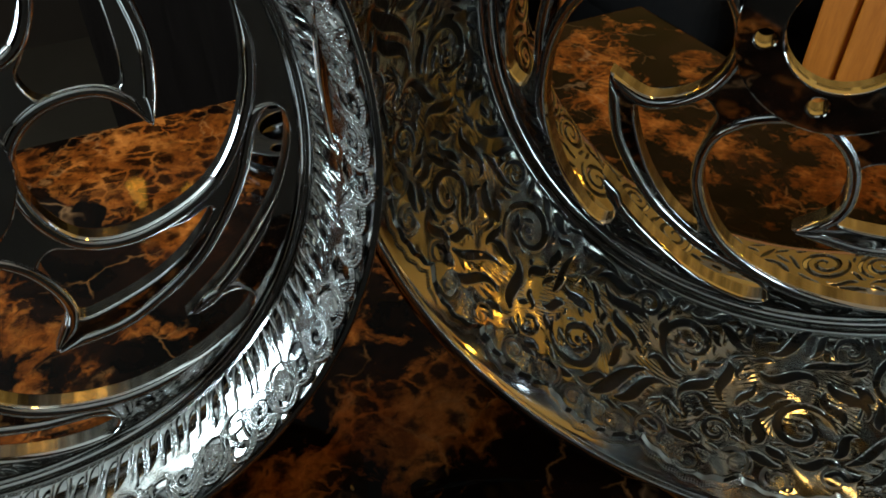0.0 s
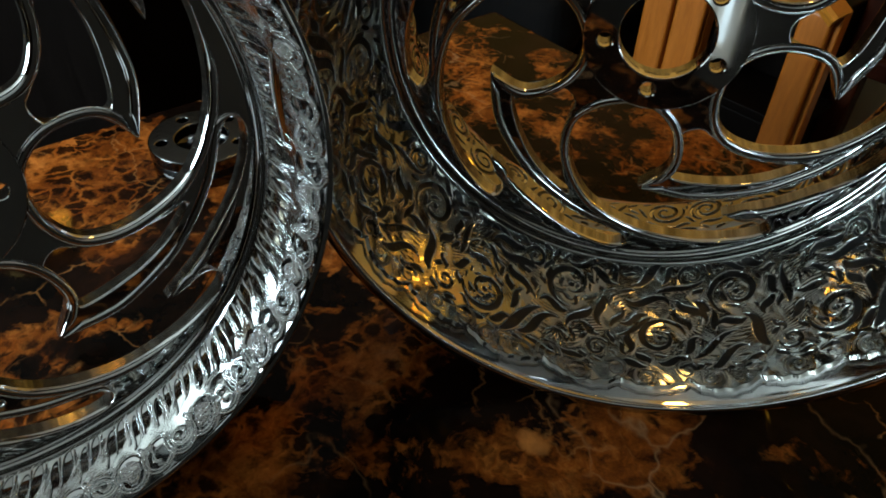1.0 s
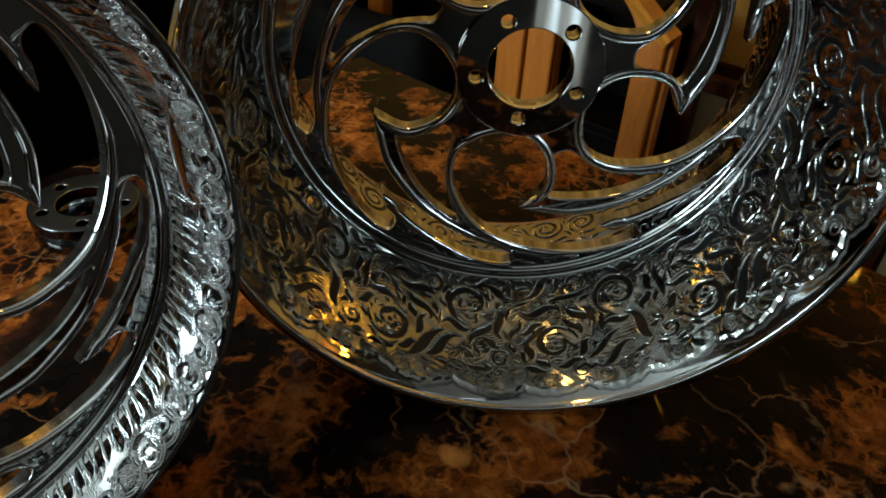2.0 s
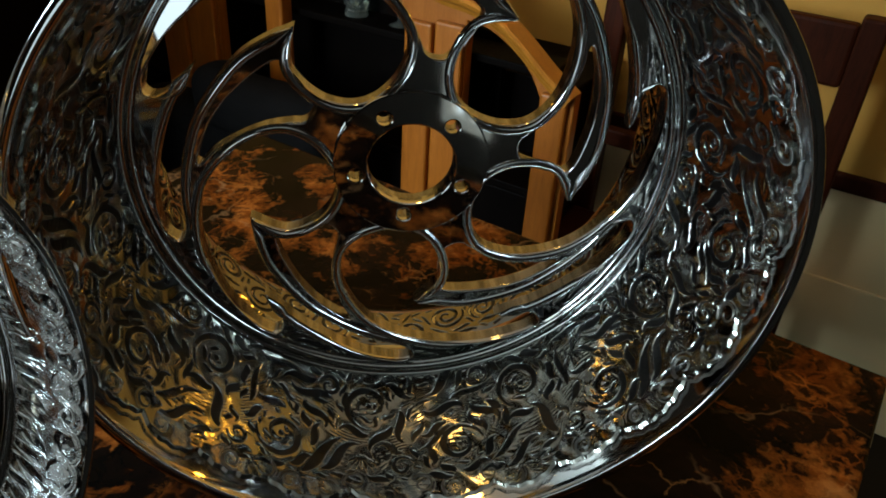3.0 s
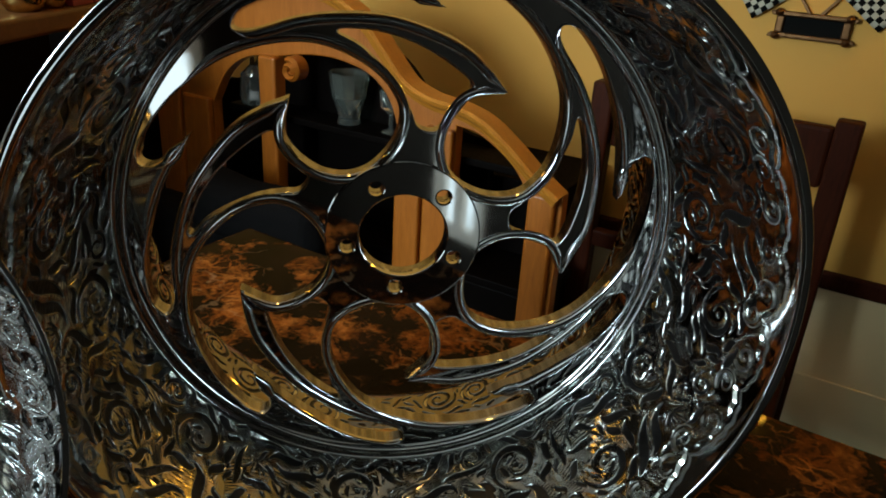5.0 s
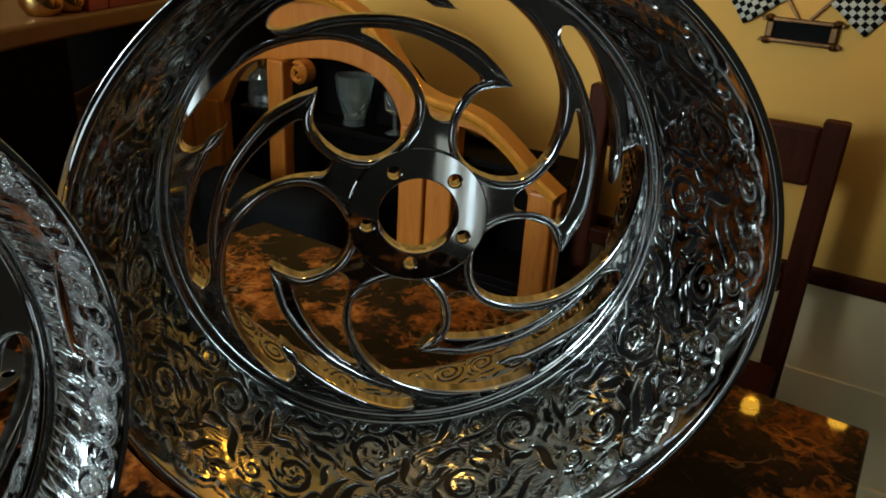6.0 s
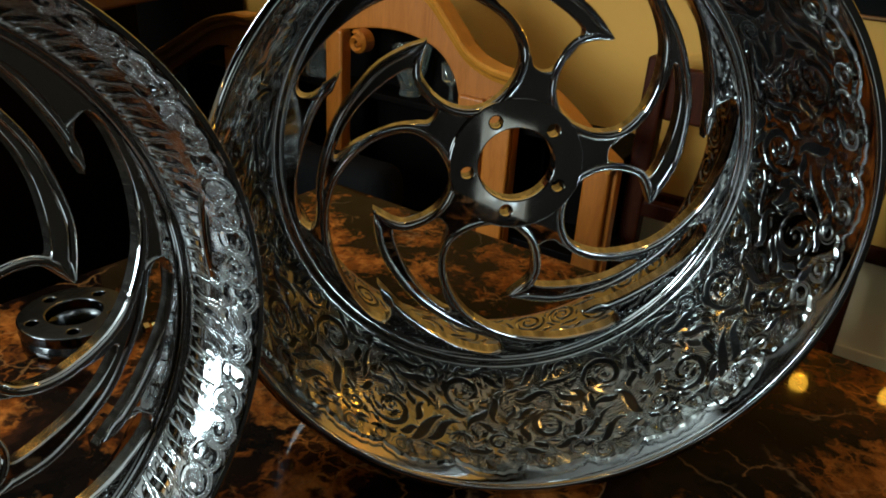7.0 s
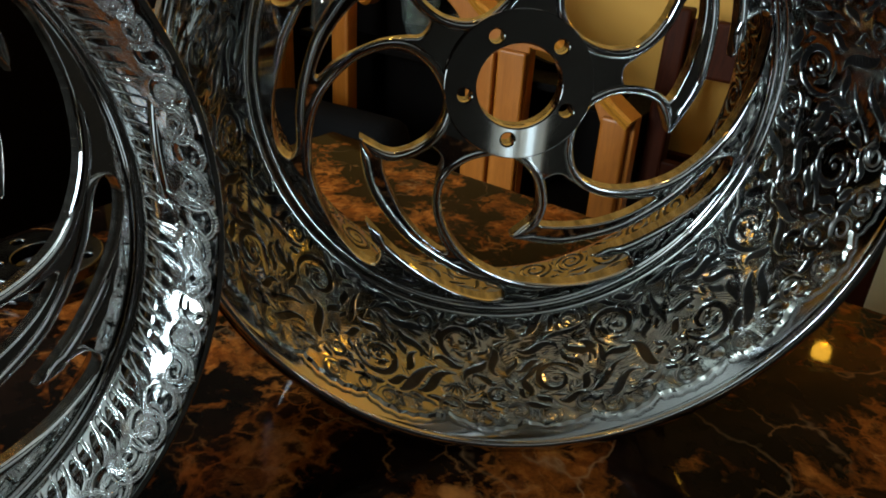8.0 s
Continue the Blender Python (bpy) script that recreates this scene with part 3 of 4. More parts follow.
def inner_panel(band, width):
    """A fifth of the engraving inside the deep rim, behind the spokes: large open swirls."""
    rnd = random.Random(21)
    L, w = band.length, width
    E = Engraving(band, w, 0.03 * L, 0.97 * L, 0.0007)
    for k in range(7):
        a, h, r, spin, start = (k + 0.5) * w / 7, (0.36 if k % 2 else 0.64) * L, rnd.uniform(0.014, 0.018), 1 if k % 2 else -1, rnd.uniform(0, 6.3)
        q = np.linspace(0, 1, 160)
        ang, rad = start + spin * 4 * math.pi * q, r * (1 - q) ** 0.8 + 0.0012
        line = np.c_[a + rad * np.cos(ang), np.clip(h + rad * np.sin(ang), 0.05 * L, 0.95 * L)]
        E.cut(line, 0.0013 * (0.3 + np.sin(math.pi * q ** 0.6)), 0.0022, 0.0011, force=True)
    for lo, hi, w0, w1 in ((0.018, 0.030, 0.0010, 0.0019), (0.009, 0.016, 0.0008, 0.0013)):
        for _ in range(1500):
            E.cut(*crescent(rnd.uniform(0, w), rnd.uniform(0.05, 0.95) * L, rnd.choice((0.5, 2.6, 3.6, 5.8)) + rnd.uniform(-0.5, 0.5), rnd.uniform(lo, hi), rnd.uniform(w0, w1), rnd.uniform(-1.1, 1.1)), 0.0018, 0.0011)
    return E


def shell_panel(band, width):
    """A quarter of the shallow rim's engraving: slanting leaves, then stippled shells and curls that end in a scalloped double rope."""
    R, S, L, w = Relief(band), Relief(band), band.length, width
    rnd = random.Random(4)
    E = Engraving(band, w, 0.015 * L, 0.975 * L, 0.0004)
    count = 17
    pitch = w / count

    def tilted(a, h, x, y, turn):
        return np.c_[a + x * math.cos(turn) - y * math.sin(turn), np.clip(h + x * math.sin(turn) + y * math.cos(turn), 0.0005, L * 0.992)]
    sizes = [rnd.uniform(0.76, 1.00) for _ in range(count)]
    arc = np.linspace(-0.55, 3.7, 60)
    for n in range(count):
        k = sizes[n]
        a, h, turn = (n + 0.5) * pitch + rnd.uniform(-0.0012, 0.0012), (0.70 + rnd.uniform(-0.025, 0.02)) * L, 0.5 + rnd.uniform(-0.3, 0.3)
        if n % 3 == 1:
            q, line = coil(a, h, 0.0105 * k, 1.6, rnd.uniform(-0.4, 1.2), 1)
            E.cut(line, 0.0016 * (1.0 - 0.4 * q), 0.0, 0.0012, force=True)
            t, back = coil(a, h, 0.0085 * k, 1.5, rnd.uniform(-0.4, 1.2), 1)
            R.ribbon(back, 0.0021 * (1.1 - 0.6 * t), 0.0032, 0.75, 0.15)
            S.lift = 0.0030
            S.beads(back, 0.0014, 0.0007)
            reach = (0.0118 * k, 0.0140 * k)
        else:
            # the shell stands in a dark cut, its ground pricked all over
            E.cut(tilted(a, h, 0.0098 * k * np.cos(arc + 2.6), 0.0136 * k * np.sin(arc + 2.6), turn), 0.0024 * np.sin(np.linspace(0.1, 3.0, 60)), 0.0, 0.0014, force=True)
            if n % 3 == 0:
                # an open loop round a small hook
                hook = tilted(a, h, 0.0046 * k * np.cos(arc + 1.2), 0.0066 * k * np.sin(arc + 1.2), turn)
                R.ribbon(hook[:44], 0.0017 * np.sin(np.linspace(0.4, 3.0, 44)), 0.0026, 0.8)
            else:
                S.dome(a, h, 0.0076 * k, 0.0112 * k, turn, 0.0030)
                for i in range(-9, 10):
                    for j in range(-10, 11):
                        x, y = (i + 0.5 * (j % 2)) * 0.0016 + rnd.uniform(-0.0003, 0.0003), j * 0.0016 + rnd.uniform(-0.0003, 0.0003)
                        if (x / (0.0068 * k * (1 - 0.34 * y / (0.0114 * k)))) ** 2 + (y / (0.0104 * k)) ** 2 < 1:
                            p = tilted(a, h, np.array([x]), np.array([y]), turn)[0]
                            S.lift = 0.0026
                            S.bead(p[0], p[1], rnd.uniform(0.0008, 0.0011), 0.0015)
            reach = (0.0108 * k, 0.0142 * k)
        for more, size in ((0.0, 0.00085), (0.0027, 0.00110)):
            line = tilted(a, h, (reach[0] + more) * np.cos(arc), (reach[1] + more) * np.sin(arc), turn)
            R.ribbon(line, 0.0009, 0.0022, 1.0)
            S.lift = 0.0019
            S.beads(line, 0.0021, size)
        for turnback in (0.2, 0.9) if n % 2 else (0.5,):
            tendril = crescent(a - 0.45 * pitch, 0.50 * L, math.pi / 2 + turnback, 0.017 * k, 0.002, -1.2)[0]
            R.ribbon(tendril, 0.0017 * np.sin(np.linspace(0.35, 3.0, len(tendril))), 0.0024, 0.7)
        # dark commas between the shells, long slanting leaves towards the spoke plate
        E.cut(*crescent(a - 0.50 * pitch, h - 0.0060, math.pi - 1.55, 0.0150, 0.0030, 0.8), 0.0, 0.0016, force=True)
        for i in range(2):
            at, lean = (n + i / 2) * pitch + rnd.uniform(-0.001, 0.001), math.pi - rnd.uniform(0.75, 0.95)
            E.cut(*crescent(at, (0.07 + 0.05 * (i % 2)) * L, lean, rnd.uniform(0.34, 0.46) * L, rnd.uniform(0.0022, 0.0034), rnd.uniform(-0.55, -0.2)), 0.0, 0.0016, force=True)
            E.cut(*crescent(at + 0.25 * pitch, 0.05 * L, lean, 0.30 * L, 0.0006, -0.4), 0.0, 0.0008, force=True)
            E.cut(*crescent(at + 0.14 * pitch, 0.22 * L, lean, 0.20 * L, 0.0005, -0.4), 0.0, 0.0008, force=True)
    # the ground behind the shells lies deeper, so it takes the darkened mirror colour
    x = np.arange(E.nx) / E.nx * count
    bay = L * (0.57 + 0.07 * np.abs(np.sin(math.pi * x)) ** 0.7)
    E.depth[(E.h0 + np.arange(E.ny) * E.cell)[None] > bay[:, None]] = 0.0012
    E.edge = np.full(E.nx, 2 * L)
    return E, R, S


def moulding(name, loop, corners, limit):
    """The raised rounded edge of a window of the spoke plate; it thins towards sharp corners."""
    n = len(loop)
    t = np.roll(loop, -1, 0) - np.roll(loop, 1, 0)
    t /= np.maximum(np.hypot(t[:, 0], t[:, 1]), 1e-9)[:, None]
    area = 0.5 * np.sum(loop[:, 0] * np.roll(loop[:, 1], -1) - loop[:, 1] * np.roll(loop[:, 0], -1))
    out = np.c_[t[:, 1], -t[:, 0]] * (1 if area > 0 else -1)
    keep = np.ones(n, bool)
    for c in corners:
        keep &= np.hypot(*(loop - loop[c]).T) > 0.0022
    section = ((0.0001, 0.0030), (0.0002, 0.0010), (0.0008, -0.0008), (0.0018, -0.0019), (0.0030, -0.0025), (0.0044, -0.0026), (0.0056, -0.0021), (0.0066, -0.0012), (0.0073, 0.0006))
    m, verts, faces = len(section), [], []
    slim = np.ones(n)
    for c in corners:
        slim = np.minimum(slim, np.hypot(*(loop - loop[c]).T) / 0.016)
    room = np.clip((limit - np.hypot(loop[:, 0], loop[:, 1])) / 0.0073, 0.2, 1)
    for (x, z), (ox, oz), k in zip(loop, out, np.minimum(np.clip(slim, 0.2, 1), room)):
        verts += [(x + ox * q * k, y, z + oz * q * k) for q, y in section]
    for i in range(n):
        j = (i + 1) % n
        if keep[i] and keep[j]:
            faces += [(i * m + k, j * m + k, j * m + k + 1, i * m + k + 1) for k in range(m - 1)]
    return mesh_from(name, verts, faces, CHROME)


def wheel(name, m, tip, front, rear, deep, label):
    w = thing(name, m, label, "motorcycle wheel", "engraved chrome wheels")
    part("rim", rim_mesh(front, rear), RIM, w)
    wide = 0.0 if deep else 0.0094

    def reach(pairs):
        return [(r + max(0.0, r - 126) * wide / 0.0695, d) for r, d in pairs]
    tail, heart, holes = reach(TAIL), reach(HEART), []
    for k in range(5):
        holes.append(spline(polar(tail, tip + 72 * k), 8, True, (0, 14)))
        holes.append(spline(polar(heart, tip + 72 * k), 8))
    bolts = [circle(0.0413 * math.cos(radians(tip - 9.35 + 72 * k)), 0.0413 * math.sin(radians(tip - 9.35 + 72 * k)), 0.0052, 24) for k in range(5)]
    bore = circle(0, 0, 0.0318, 72)
    me = plate("spoke_plate", [circle(0, 0, 0.1928 + wide, 160)] + holes + [bore] + bolts, 0.014, 0.0016, CHROME, 2, MACHINED)
    part("spoke_plate", me, CHROME, w, "swept blade spokes cut from one polished plate")
    me = moulding("window_moulding", spline(polar(tail, tip), 8, True, (0, 14)), (0, 112), 0.1800 + wide)
    for k in range(5):
        part("window_moulding", me, CHROME, w).rotation_euler = (0, -2 * math.pi * k / 5, 0)
    bm = bmesh.new()
    bm.from_mesh(plate("hub_flange", [circle(0, 0, 0.0565, 96), bore] + bolts, 0.010, 0.0012, CHROME, 2))
    bmesh.ops.remove_doubles(bm, verts=bm.verts, dist=1e-5)
    for f in bm.faces:
        f.smooth = False
    flange = part("hub_flange", bm, CHROME, w)
    flange.location.y = -0.0035
    band = Band(profile_of(front))
    back = [(0.1935, 0.024), (0.1962, rear * 0.6), (0.1992, rear - 0.02)]
    if deep:
        width = 2 * math.pi * band.radius / 5
        E, R, B = deep_panel(band, width)
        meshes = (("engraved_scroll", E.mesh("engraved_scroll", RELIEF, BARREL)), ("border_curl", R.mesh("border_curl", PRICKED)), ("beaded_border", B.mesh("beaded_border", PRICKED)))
        for k in range(5):
            for nm, me in meshes:
                ob = part(nm, me, RELIEF, w)
                ob.rotation_euler = (0, 2 * math.pi * k / 5, 0)
                tagged(ob, kind="stuff")
        inside = Band(back, -1)
        width = 2 * math.pi * inside.radius / 5
        me = inner_panel(inside, width).mesh("inner_scroll", INNER, BARREL)
        for k in range(5):
            ob = part("inner_scroll", me, INNER, w)
            ob.rotation_euler = (0, 2 * math.pi * k / 5, 0)
            tagged(ob, kind="stuff")
    else:
        width = 2 * math.pi * band.radius / 4
        E, R, S = shell_panel(band, width)
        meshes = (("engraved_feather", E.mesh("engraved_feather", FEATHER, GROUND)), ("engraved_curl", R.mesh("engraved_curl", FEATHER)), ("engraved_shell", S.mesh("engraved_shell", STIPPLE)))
        for k in range(4):
            for nm, me in meshes:
                ob = part(nm, me, FEATHER, w)
                ob.rotation_euler = (0, 2 * math.pi * k / 4, 0)
                tagged(ob, kind="stuff")
    return w


wheel("rear_wheel", Matrix.Translation((0, 0, HUB)), 128.63, 0.1402, 0.100, True, "wide polished chrome wheel with engraved scrollwork, standing on marble")
LEANING = Matrix.Translation((-0.3723, -0.2592, TABLE + 0.2076)) @ pose(0, 0, 0, 0, 0, 45.41) @ pose(0, 0, 0, -9.53, 0, 0) @ Matrix.Scale(0.8843, 4)
wheel("front_wheel", LEANING, 0.55, 0.062, 0.050, False, "narrow polished chrome wheel with engraved shells, leaning back on marble")


# ---- furniture along the back wall ----
def swept(line, section, closed_ends=True):
    """A section (across, up) swept along a line in the XZ plane; across is Y."""
    line = np.asarray(line, float)
    t = np.gradient(line, axis=0)
    t /= np.hypot(t[:, 0], t[:, 1])[:, None]
    bm, rows = bmesh.new(), []
    for (x, z), (tx, tz) in zip(line, t):
        rows.append([bm.verts.new((x - tz * up, y, z + tx * up)) for y, up in section])
    m = len(section)
    for p, q in zip(rows, rows[1:]):
        for k in range(m):
            bm.faces.new((p[k], q[k], q[(k + 1) % m], p[(k + 1) % m]))
    if closed_ends:
        bm.faces.new(rows[0])
        bm.faces.new(rows[-1][::-1])
    bmesh.ops.recalc_face_normals(bm, faces=bm.faces)
    return bm


def turned(name, profile, material, parent=None, label="", steps=40, smooth=True):
    return part(name, mesh_from(name, *lathe(profile, steps, False, "Z"), material, smooth), material, parent, label)


def cabinet():
    c = thing("display_cabinet", ROOM @ Matrix.Translation((-0.78, 0.9, 0)), "honey oak display cabinet with an arched top and dark inside", "cabinet")
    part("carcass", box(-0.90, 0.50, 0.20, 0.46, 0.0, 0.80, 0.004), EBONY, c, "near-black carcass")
    # added box, only there to keep the area left of the cabinet black
    part("dark_filler", box(-1.70, -0.985, 0.20, 0.46, 0.0, 1.12, 0.004), EBONY, c, "near-black box added to hide the lit wall beside the cabinet")
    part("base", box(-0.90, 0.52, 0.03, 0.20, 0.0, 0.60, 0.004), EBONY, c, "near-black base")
    # front board: a bonnet top that swings down to the wings, with three arched openings
    half = [(0.570, 0.862), (0.514, 0.900), (0.455, 0.947), (0.400, 0.982), (0.340, 1.000), (0.275, 1.008), (0.215, 1.032), (0.165, 1.082), (0.110, 1.138), (0.040, 1.176), (-0.050, 1.195)]
    other = [(-0.180, 1.180), (-0.270, 1.145), (-0.340, 1.092), (-0.390, 1.040), (-0.440, 1.020), (-0.510, 1.016), (-0.600, 0.990), (-0.720, 0.925), (-0.860, 0.850), (-0.980, 0.800)]
    top = spline(half + other, 5, False)
    middle = [(0.185, 0.14)] + list(spline([(0.185, 0.900), (0.160, 0.975), (0.110, 1.025), (0.030, 1.047), (-0.060, 1.047), (-0.160, 1.030), (-0.250, 1.016), (-0.320, 0.970), (-0.370, 0.890)], 5, False)) + [(-0.37, 0.14)]
    right = [(0.500, 0.14)] + list(spline([(0.500, 0.835), (0.470, 0.885), (0.430, 0.920), (0.375, 0.950), (0.323, 0.958)], 5, False)) + [(0.323, 0.14)]
    left = [(-0.560, 0.14)] + list(spline([(-0.560, 0.930), (-0.640, 0.915), (-0.760, 0.850), (-0.870, 0.770)], 5, False)) + [(-0.870, 0.14)]
    board = part("front_board", plate("front_board", [np.array([(0.57, 0.06)] + [tuple(p) for p in top] + [(-0.98, 0.06)])] + [np.array([tuple(p) for p in q]) for q in (middle, right, left)], 0.03, 0.003, OAK, 2), OAK, c)
    board.location.y = -0.002
    section = ((-0.024, -0.022), (-0.030, -0.012), (-0.042, -0.004), (-0.046, 0.004), (-0.040, 0.009), (0.008, 0.010), (0.008, -0.004), (0.0, -0.022))
    part("crown_moulding", swept(top[::-1], section), CROWN, c, "oak crown moulding, coloured lighter as if lit from above")
    # near-black sheet set close behind the board to make the openings dark
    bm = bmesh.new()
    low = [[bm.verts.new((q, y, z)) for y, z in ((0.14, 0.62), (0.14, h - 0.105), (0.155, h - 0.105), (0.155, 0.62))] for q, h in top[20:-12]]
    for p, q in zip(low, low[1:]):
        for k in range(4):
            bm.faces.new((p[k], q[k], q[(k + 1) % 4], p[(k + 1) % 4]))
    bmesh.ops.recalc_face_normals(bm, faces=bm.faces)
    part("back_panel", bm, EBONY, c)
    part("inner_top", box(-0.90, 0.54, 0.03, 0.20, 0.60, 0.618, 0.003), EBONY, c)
    for a, b, z0, high in ((0.503, 0.560, 0.0, 0.86), (0.185, 0.250, 0.0, 0.94), (0.258, 0.323, 0.0, 0.95), (-0.20, -0.15, 0.62, 1.03), (-0.56, -0.475, 0.0, 0.93), (-0.465, -0.37, 0.0, 0.90), (-0.98, -0.87, 0.0, 0.77)):
        part("post", box(a, b, -0.020, -0.003 if z0 == 0 else 0.02, z0, high, 0.006, 3), OAK, c)
    for x0, z0, spin in ((-0.092, 1.012, -1),):
        q = np.linspace(0, 1, 34)
        r = 0.022 * (1 - q) ** 0.8 + 0.003
        part("carved_scroll", swept(np.c_[x0 + spin * r * np.cos(1.2 + 9.5 * q), z0 + r * np.sin(1.2 + 9.5 * q)], ((-0.032, -0.006), (-0.040, 0.0), (-0.032, 0.006), (0.0, 0.006), (0.0, -0.006))), OAK, c)
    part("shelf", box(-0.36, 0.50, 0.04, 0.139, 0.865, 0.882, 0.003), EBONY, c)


cabinet()


def crystal(name, u, z, profile, label):
    g = turned(name, profile, CRYSTAL, steps=10, smooth=False)
    g.matrix_world = ROOM @ Matrix.Translation((u, 0.99, z)) @ Matrix.Scale(0.8, 4)
    tagged(g, label, "glassware", "cut crystal in the cabinet")


crystal("crystal_decanter", -1.09, 0.882, [(0.0, 0.0), (0.05, 0.0), (0.055, 0.02), (0.05, 0.09), (0.02, 0.12), (0.018, 0.15), (0.03, 0.17), (0.0, 0.19)], "cut crystal decanter on a dark cabinet shelf")
crystal("crystal_vase", -0.80, 0.882, [(0.0, 0.0), (0.035, 0.0), (0.03, 0.02), (0.05, 0.08), (0.06, 0.15), (0.055, 0.15), (0.045, 0.08), (0.0, 0.03)], "cut crystal vase on a dark cabinet shelf")
crystal("crystal_goblet", -0.68, 0.882, [(0.0, 0.0), (0.03, 0.0), (0.006, 0.01), (0.006, 0.05), (0.03, 0.07), (0.035, 0.12), (0.03, 0.12), (0.0, 0.065)], "small crystal goblet on a dark cabinet shelf")


def dining_chair():
    c = thing("dining_chair", ROOM @ Matrix.Translation((-0.01, 1.18, 0)), "dark red mahogany dining chair standing by the wall", "chair")
    for x in (-0.27, 0.22):
        bm = box(x, x + 0.05, -0.02, 0.025, 0.0, 1.034, 0.006)
        for v in bm.verts:
            v.co.y += 0.05 * max(0.0, v.co.z - 0.45) ** 1.4
        part("back_post", bm, MAHOGANY, c)
    part("crest_rail", box(-0.22, 0.22, 0.022, 0.055, 0.89, 1.015, 0.008), MAHOGANY, c)
    part("lower_rail", box(-0.22, 0.22, -0.006, 0.024, 0.655, 0.695, 0.005), MAHOGANY, c)
    part("splat", box(-0.085, 0.085, 0.014, 0.030, 0.69, 0.895, 0.005), MAHOGANY, c)
    part("seat", box(-0.26, 0.26, -0.46, -0.02, 0.44, 0.49, 0.012), MAHOGANY, c)
    for x in (-0.26, 0.215):
        part("front_leg", box(x, x + 0.045, -0.45, -0.405, 0.0, 0.44, 0.005), MAHOGANY, c)


dining_chair()


def black_chair():
    c = thing("armchair", ROOM @ Matrix.Translation((-0.92, 0.68, 0)), "black padded leather chair behind the marble table", "chair")

    def pad(name, x0, x1, y0, y1, z0, z1, soft):
        bm = box(x0, x1, y0, y1, z0, z1, soft, 5)
        bmesh.ops.subdivide_edges(bm, edges=bm.edges[:], cuts=2, use_grid_fill=True)
        for v in bm.verts:
            v.co += 0.012 * Vector(noise.noise_vector(v.co * 9))
        part(name, bm, BLACK, c, smooth=True)
    pad("backrest", -0.30, 0.26, -0.02, 0.10, 0.44, 0.70, 0.05)
    pad("headrest", -0.10, 0.28, -0.03, 0.09, 0.66, 0.80, 0.05)
    pad("seat", -0.28, 0.28, -0.36, 0.0, 0.36, 0.47, 0.04)
    for x in (-0.26, 0.22):
        for y in (-0.34, 0.04):
            part("leg", box(x, x + 0.04, y, y + 0.04, 0, 0.37, 0.005), EBONY, c)


black_chair()


def bar_counter():
    m = Matrix.Translation((-0.80, 0.55, 0)) @ pose(0, 0, 0, 0, 0, 71.3)
    c = thing("bar_counter", m, "near-black bar counter with an overhanging brown wooden top", "counter")
    part("counter_body", box(0.0, 0.62, 0.02, 0.60, 0.0, 1.09, 0.004), EBONY, c)
    part("counter_top", box(-0.03, 1.02, 0.0, 0.62, 1.09, 1.132, 0.008, 3), SHELF_WOOD, c, "brown wooden top board")

    def put(ob, x, y):
        ob.matrix_world = m @ Matrix.Translation((x, y, 1.132))
        return ob
    for x, y, k in ((0.600, 0.052, 1.0), (0.670, 0.046, 0.85)):
        v = put(turned("brass_pot", [(0.0, 0.0), (0.03 * k, 0.0), (0.042 * k, 0.02), (0.045 * k, 0.05), (0.03 * k, 0.075), (0.024 * k, 0.085), (0.03 * k, 0.095), (0.026 * k, 0.095), (0.02 * k, 0.08), (0.0, 0.03)], BRASS), x, y)
        tagged(v, "small round brass pot on a wooden counter", "pot", "brass pots on the counter")
    for x, half, tall, label in ((0.730, 0.034, 0.085, "narrow dark maroon box with pale lettering on a wooden counter"), (0.885, 0.115, 0.10, "wide maroon box with pale lettering on a wooden counter")):
        b = thing("maroon_box", m @ Matrix.Translation((x, 0.062, 1.132)), label, "box", "maroon boxes on the counter")
        part("carton", box(-half, half, -0.05, 0.05, 0.0, tall, 0.002), MAROON, b)
        for i in range(2):
            part("printed_bar", box(-half * 0.8, half * (0.7 - 0.5 * i), -0.0505, -0.0495, 0.028 + 0.022 * i, 0.038 + 0.022 * i, 0), WHITE, b)


bar_counter()


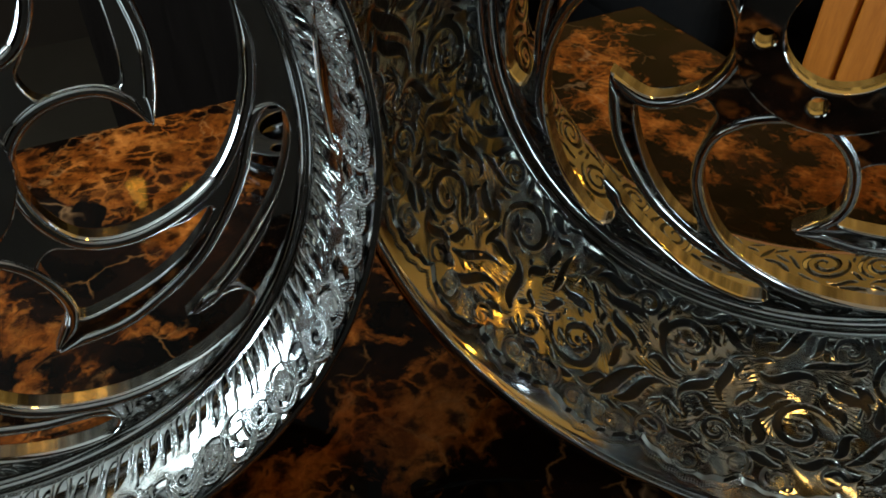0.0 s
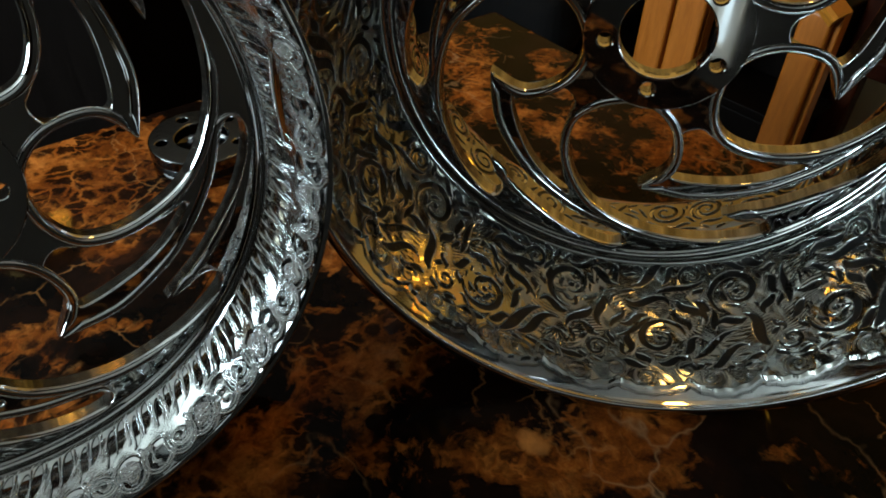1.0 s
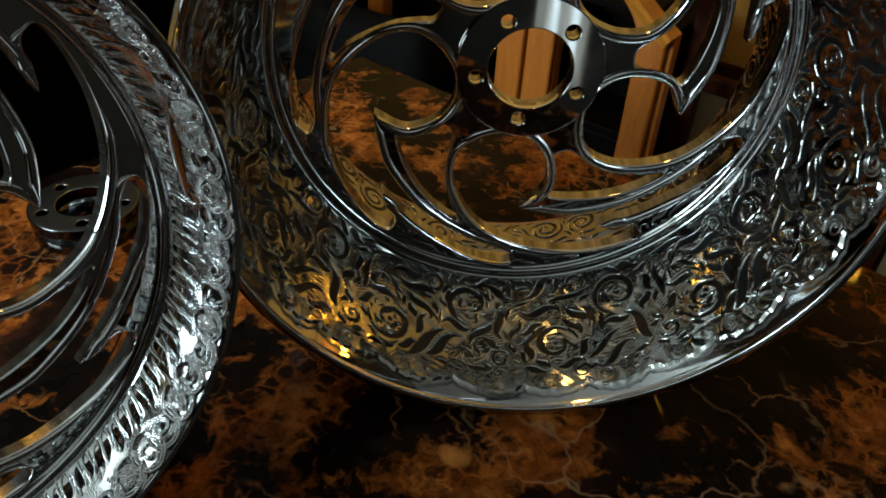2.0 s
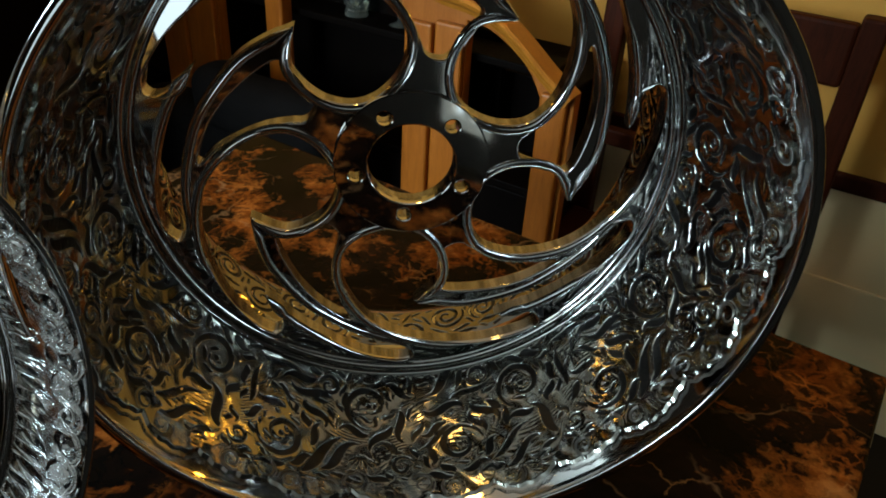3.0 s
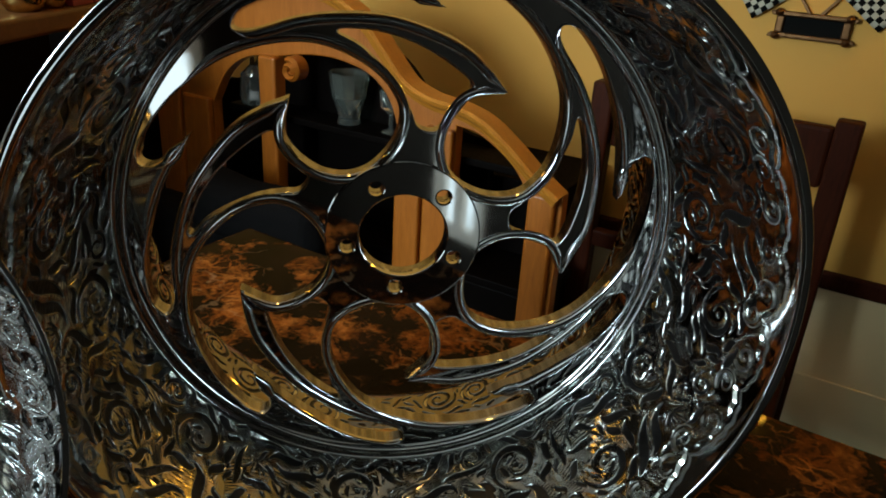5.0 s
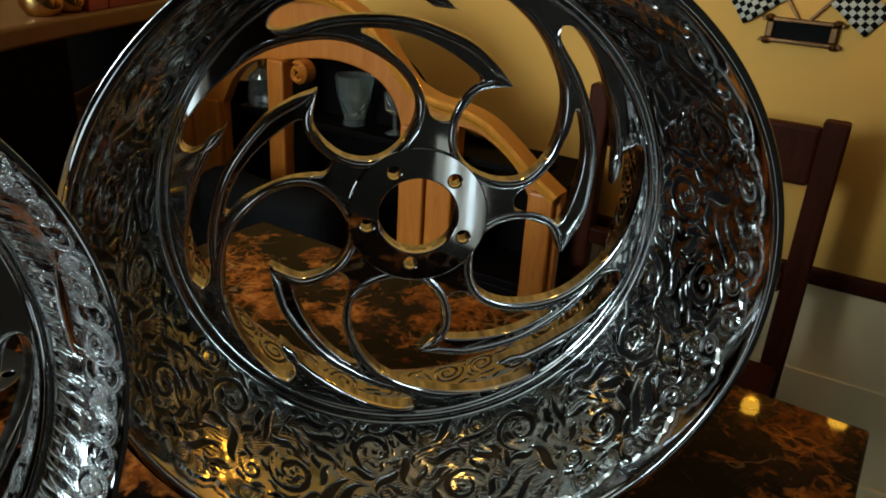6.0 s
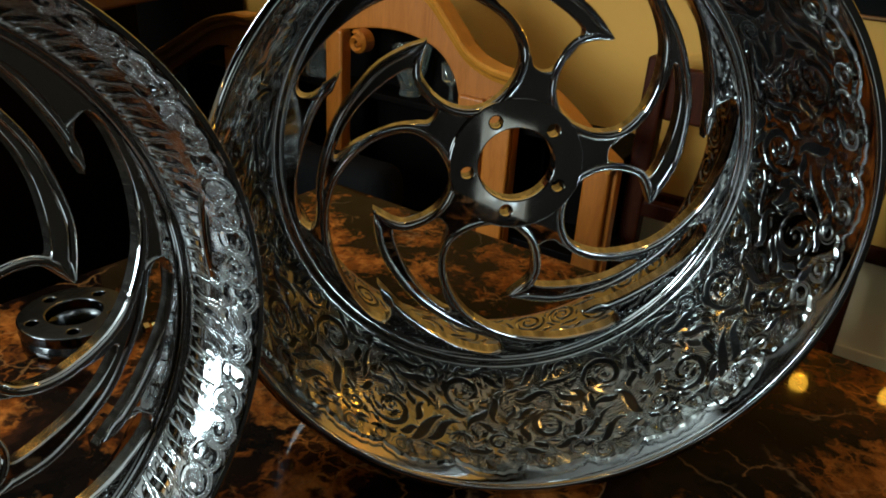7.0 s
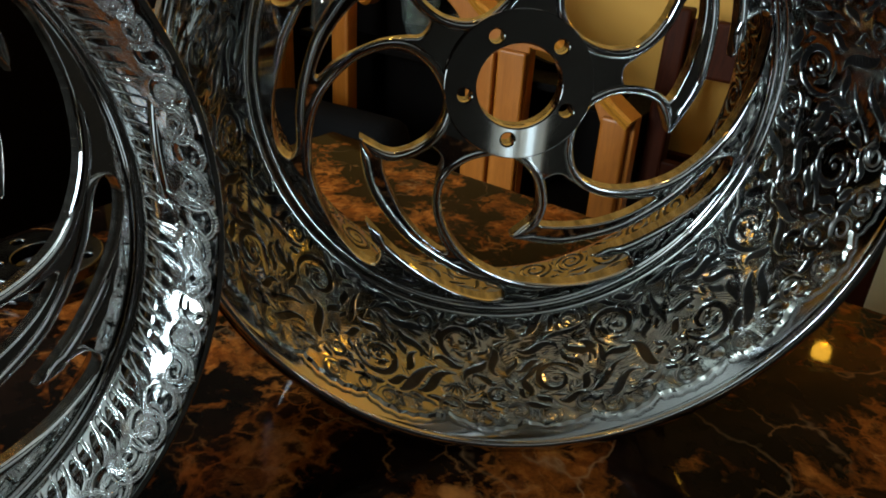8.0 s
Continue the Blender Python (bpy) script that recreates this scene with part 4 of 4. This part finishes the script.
# ---- wall plaque with crossed flags ----
def plaque():
    p = thing("wall_plaque", ROOM @ Matrix.Translation((0.111, WALL_V, 1.150)) @ Matrix.Diagonal((1.04, 0.9, 0.84, 1)), "bronze plaque with crossed black and white checkered flags", "plaque")
    for x0, x1, z0, z1 in ((-0.070, 0.070, 0.0, 0.012), (-0.070, 0.070, 0.052, 0.064), (-0.070, -0.054, 0.012, 0.052), (0.054, 0.070, 0.012, 0.052)):
        part("frame_bar", box(x0, x1, -0.018, -0.002, z0, z1, 0.004, 3), BRONZE, p)
    for x in (-0.066, 0.066):
        for z in (0.004, 0.060):
            part("corner_boss", mesh_from("corner_boss", [(x + a, b, z + c) for a, b, c in lathe([(0.0, -0.024), (0.008, -0.020), (0.010, -0.012), (0.010, -0.002)], 12)[0]], lathe([(0.0, -0.024), (0.008, -0.020), (0.010, -0.012), (0.010, -0.002)], 12)[1], BRONZE), BRONZE, p)
    for side in (-1, 1):
        for z in (0.001, 0.053):
            bm = box(-0.006, 0.006, -0.020, -0.002, 0.0, 0.010, 0.002)
            for v in bm.verts:
                v.co.x += side * (0.072 + (0.5 * v.co.z if z > 0.03 else 0.5 * (0.010 - v.co.z)))
                v.co.z += z
            part("flared_end", bm, BRONZE, p)
    part("name_plate", box(-0.054, 0.054, -0.010, -0.002, 0.012, 0.052, 0), JET, p, "blank black plate")
    for side in (-1, 1):
        tilt = Matrix.Translation((side * 0.010, -0.012, 0.062)) @ pose(0, 0, 0, 0, side * 32, 0)
        rod = part("flag_pole", box(-0.003, 0.003, -0.003, 0.003, 0.0, 0.30, 0.001), BRONZE, p)
        rod.matrix_local = tilt
        verts, faces = [], []
        for i in range(9):
            for j in range(7):
                x, z = side * (0.004 + i * 0.0125), 0.055 + j * 0.0125
                verts.append((x, -0.003 + 0.005 * math.sin(i * 0.9 + j * 0.3), z - 0.006 * i * 0.4))
        for i in range(8):
            for j in range(6):
                faces.append((i * 7 + j, i * 7 + 7 + j, i * 7 + 8 + j, i * 7 + 1 + j))
        me = mesh_from("flag", verts, faces, BUNTING)
        me.materials.append(JET)
        me.polygons.foreach_set("material_index", [(i // 6 + i % 6) % 2 for i in range(48)])
        flag = part("flag", me, BUNTING, p, "checkered flag")
        thick = flag.modifiers.new("thickness", "SOLIDIFY")
        thick.thickness = 0.0015
        flag.matrix_local = tilt


plaque()


# ---- lamps ----
def wall_light():
    l = thing("wall_light", ROOM @ Matrix.Translation((0.305, WALL_V, 1.44)), "double brass wall light with two lit amber glass shades", "lamp")
    part("back_plate", box(-0.05, 0.05, -0.015, -0.001, -0.08, 0.08, 0.006), BRASS, l)
    for u, v, z in SCONCE:
        x, y, zz = u - 0.305, v - WALL_V, z - 1.44
        arm = part("arm", swept([(0.0, -0.05), (x * 0.5, -0.07), (x, -0.03), (x, zz - 0.05)], ((y - 0.006, -0.006), (y - 0.006, 0.006), (y + 0.006, 0.006), (y + 0.006, -0.006))), BRASS, l)
        shade = turned("shade", [(0.008, -0.022), (0.016, -0.018), (0.021, -0.004), (0.020, 0.012), (0.018, 0.012), (0.018, -0.004), (0.013, -0.015), (0.0, -0.019)], SHADE, l, "lit amber glass shade")
        shade.location = (x, y, zz)


wall_light()


def pendant():
    p = thing("pendant_lamp", Matrix.Translation(PENDANT), "hanging lamp with lit amber glass shades", "lamp")
    turned("cord", [(0.004, 0.10), (0.004, CEIL - PENDANT.z)], BRASS, p, steps=10)
    turned("canopy", [(0.0, CEIL - PENDANT.z - 0.03), (0.05, CEIL - PENDANT.z - 0.02), (0.055, CEIL - PENDANT.z)], BRASS, p)
    turned("crown", [(0.0, 0.06), (0.13, 0.07), (0.13, 0.09), (0.0, 0.11)], BRASS, p)
    for k in range(2):
        q = turned("shade", [(0.010, 0.05), (0.016, 0.03), (0.026, -0.02), (0.029, -0.035), (0.026, -0.035), (0.013, 0.03), (0.0, 0.04)], PENDANT_SHADE, p, "lit amber glass shade")
        q.location = (0.085 - 0.17 * k, 0.02 - 0.04 * k, 0.0)


pendant()


def ceiling_light():
    c = thing("ceiling_light", Matrix.Translation((*CEILING_LAMP, CEIL)), "round ceiling light with a lit frosted glass bowl", "lamp")
    turned("rim", [(0.06, -0.03), (0.085, -0.03), (0.095, -0.02), (0.095, 0.0)], BRASS, c)
    turned("bowl", [(0.080, -0.03), (0.072, -0.045), (0.048, -0.06), (0.0, -0.066)], FROSTED, c, "lit frosted glass bowl")


ceiling_light()


# ---- metal parts lying on the marble ----
def hub_spacer():
    h = thing("hub_spacer", Matrix.Translation((-0.412, 0.090, TABLE)), "dark chrome hub spacer ring lying on the marble", "wheel part")
    me = plate("ring", [circle(0, 0, 0.052, 72), circle(0, 0, 0.026, 48)] + [circle(0.039 * math.cos(k * 1.2566), 0.039 * math.sin(k * 1.2566), 0.0055, 20) for k in range(5)], 0.012, 0.0015, DARK_METAL, 2)
    me.transform(pose(0, 0, 0.0, -90, 0, 0))
    r = part("ring", me, DARK_METAL, h)
    r.location.z = 0.030
    turned("collar", [(0.050, 0.0), (0.051, 0.001), (0.051, 0.012), (0.048, 0.015), (0.048, 0.017), (0.028, 0.017), (0.028, 0.0)], DARK_METAL, h, steps=72)
    for k, (x, y) in enumerate(((0.075, -0.020), (0.092, 0.006))):
        b = thing("brass_bolt", Matrix.Translation((-0.420 + x, 0.120 + y, TABLE + 0.006)) @ pose(0, 0, 0, 0, 0, 35 + 50 * k), "short brass bolt lying on the marble", "bolt", "brass bolts on the table")
        turned("shank", [(0.0, 0.0), (0.004, 0.0), (0.004, 0.028), (0.0, 0.028)], BRASS, b, steps=14).rotation_euler = (0, math.pi / 2, 0)
        turned("head", [(0.0, -0.006), (0.006, -0.005), (0.006, 0.0), (0.0, 0.0)], BRASS, b, steps=6, smooth=False).rotation_euler = (0, math.pi / 2, 0)


hub_spacer()
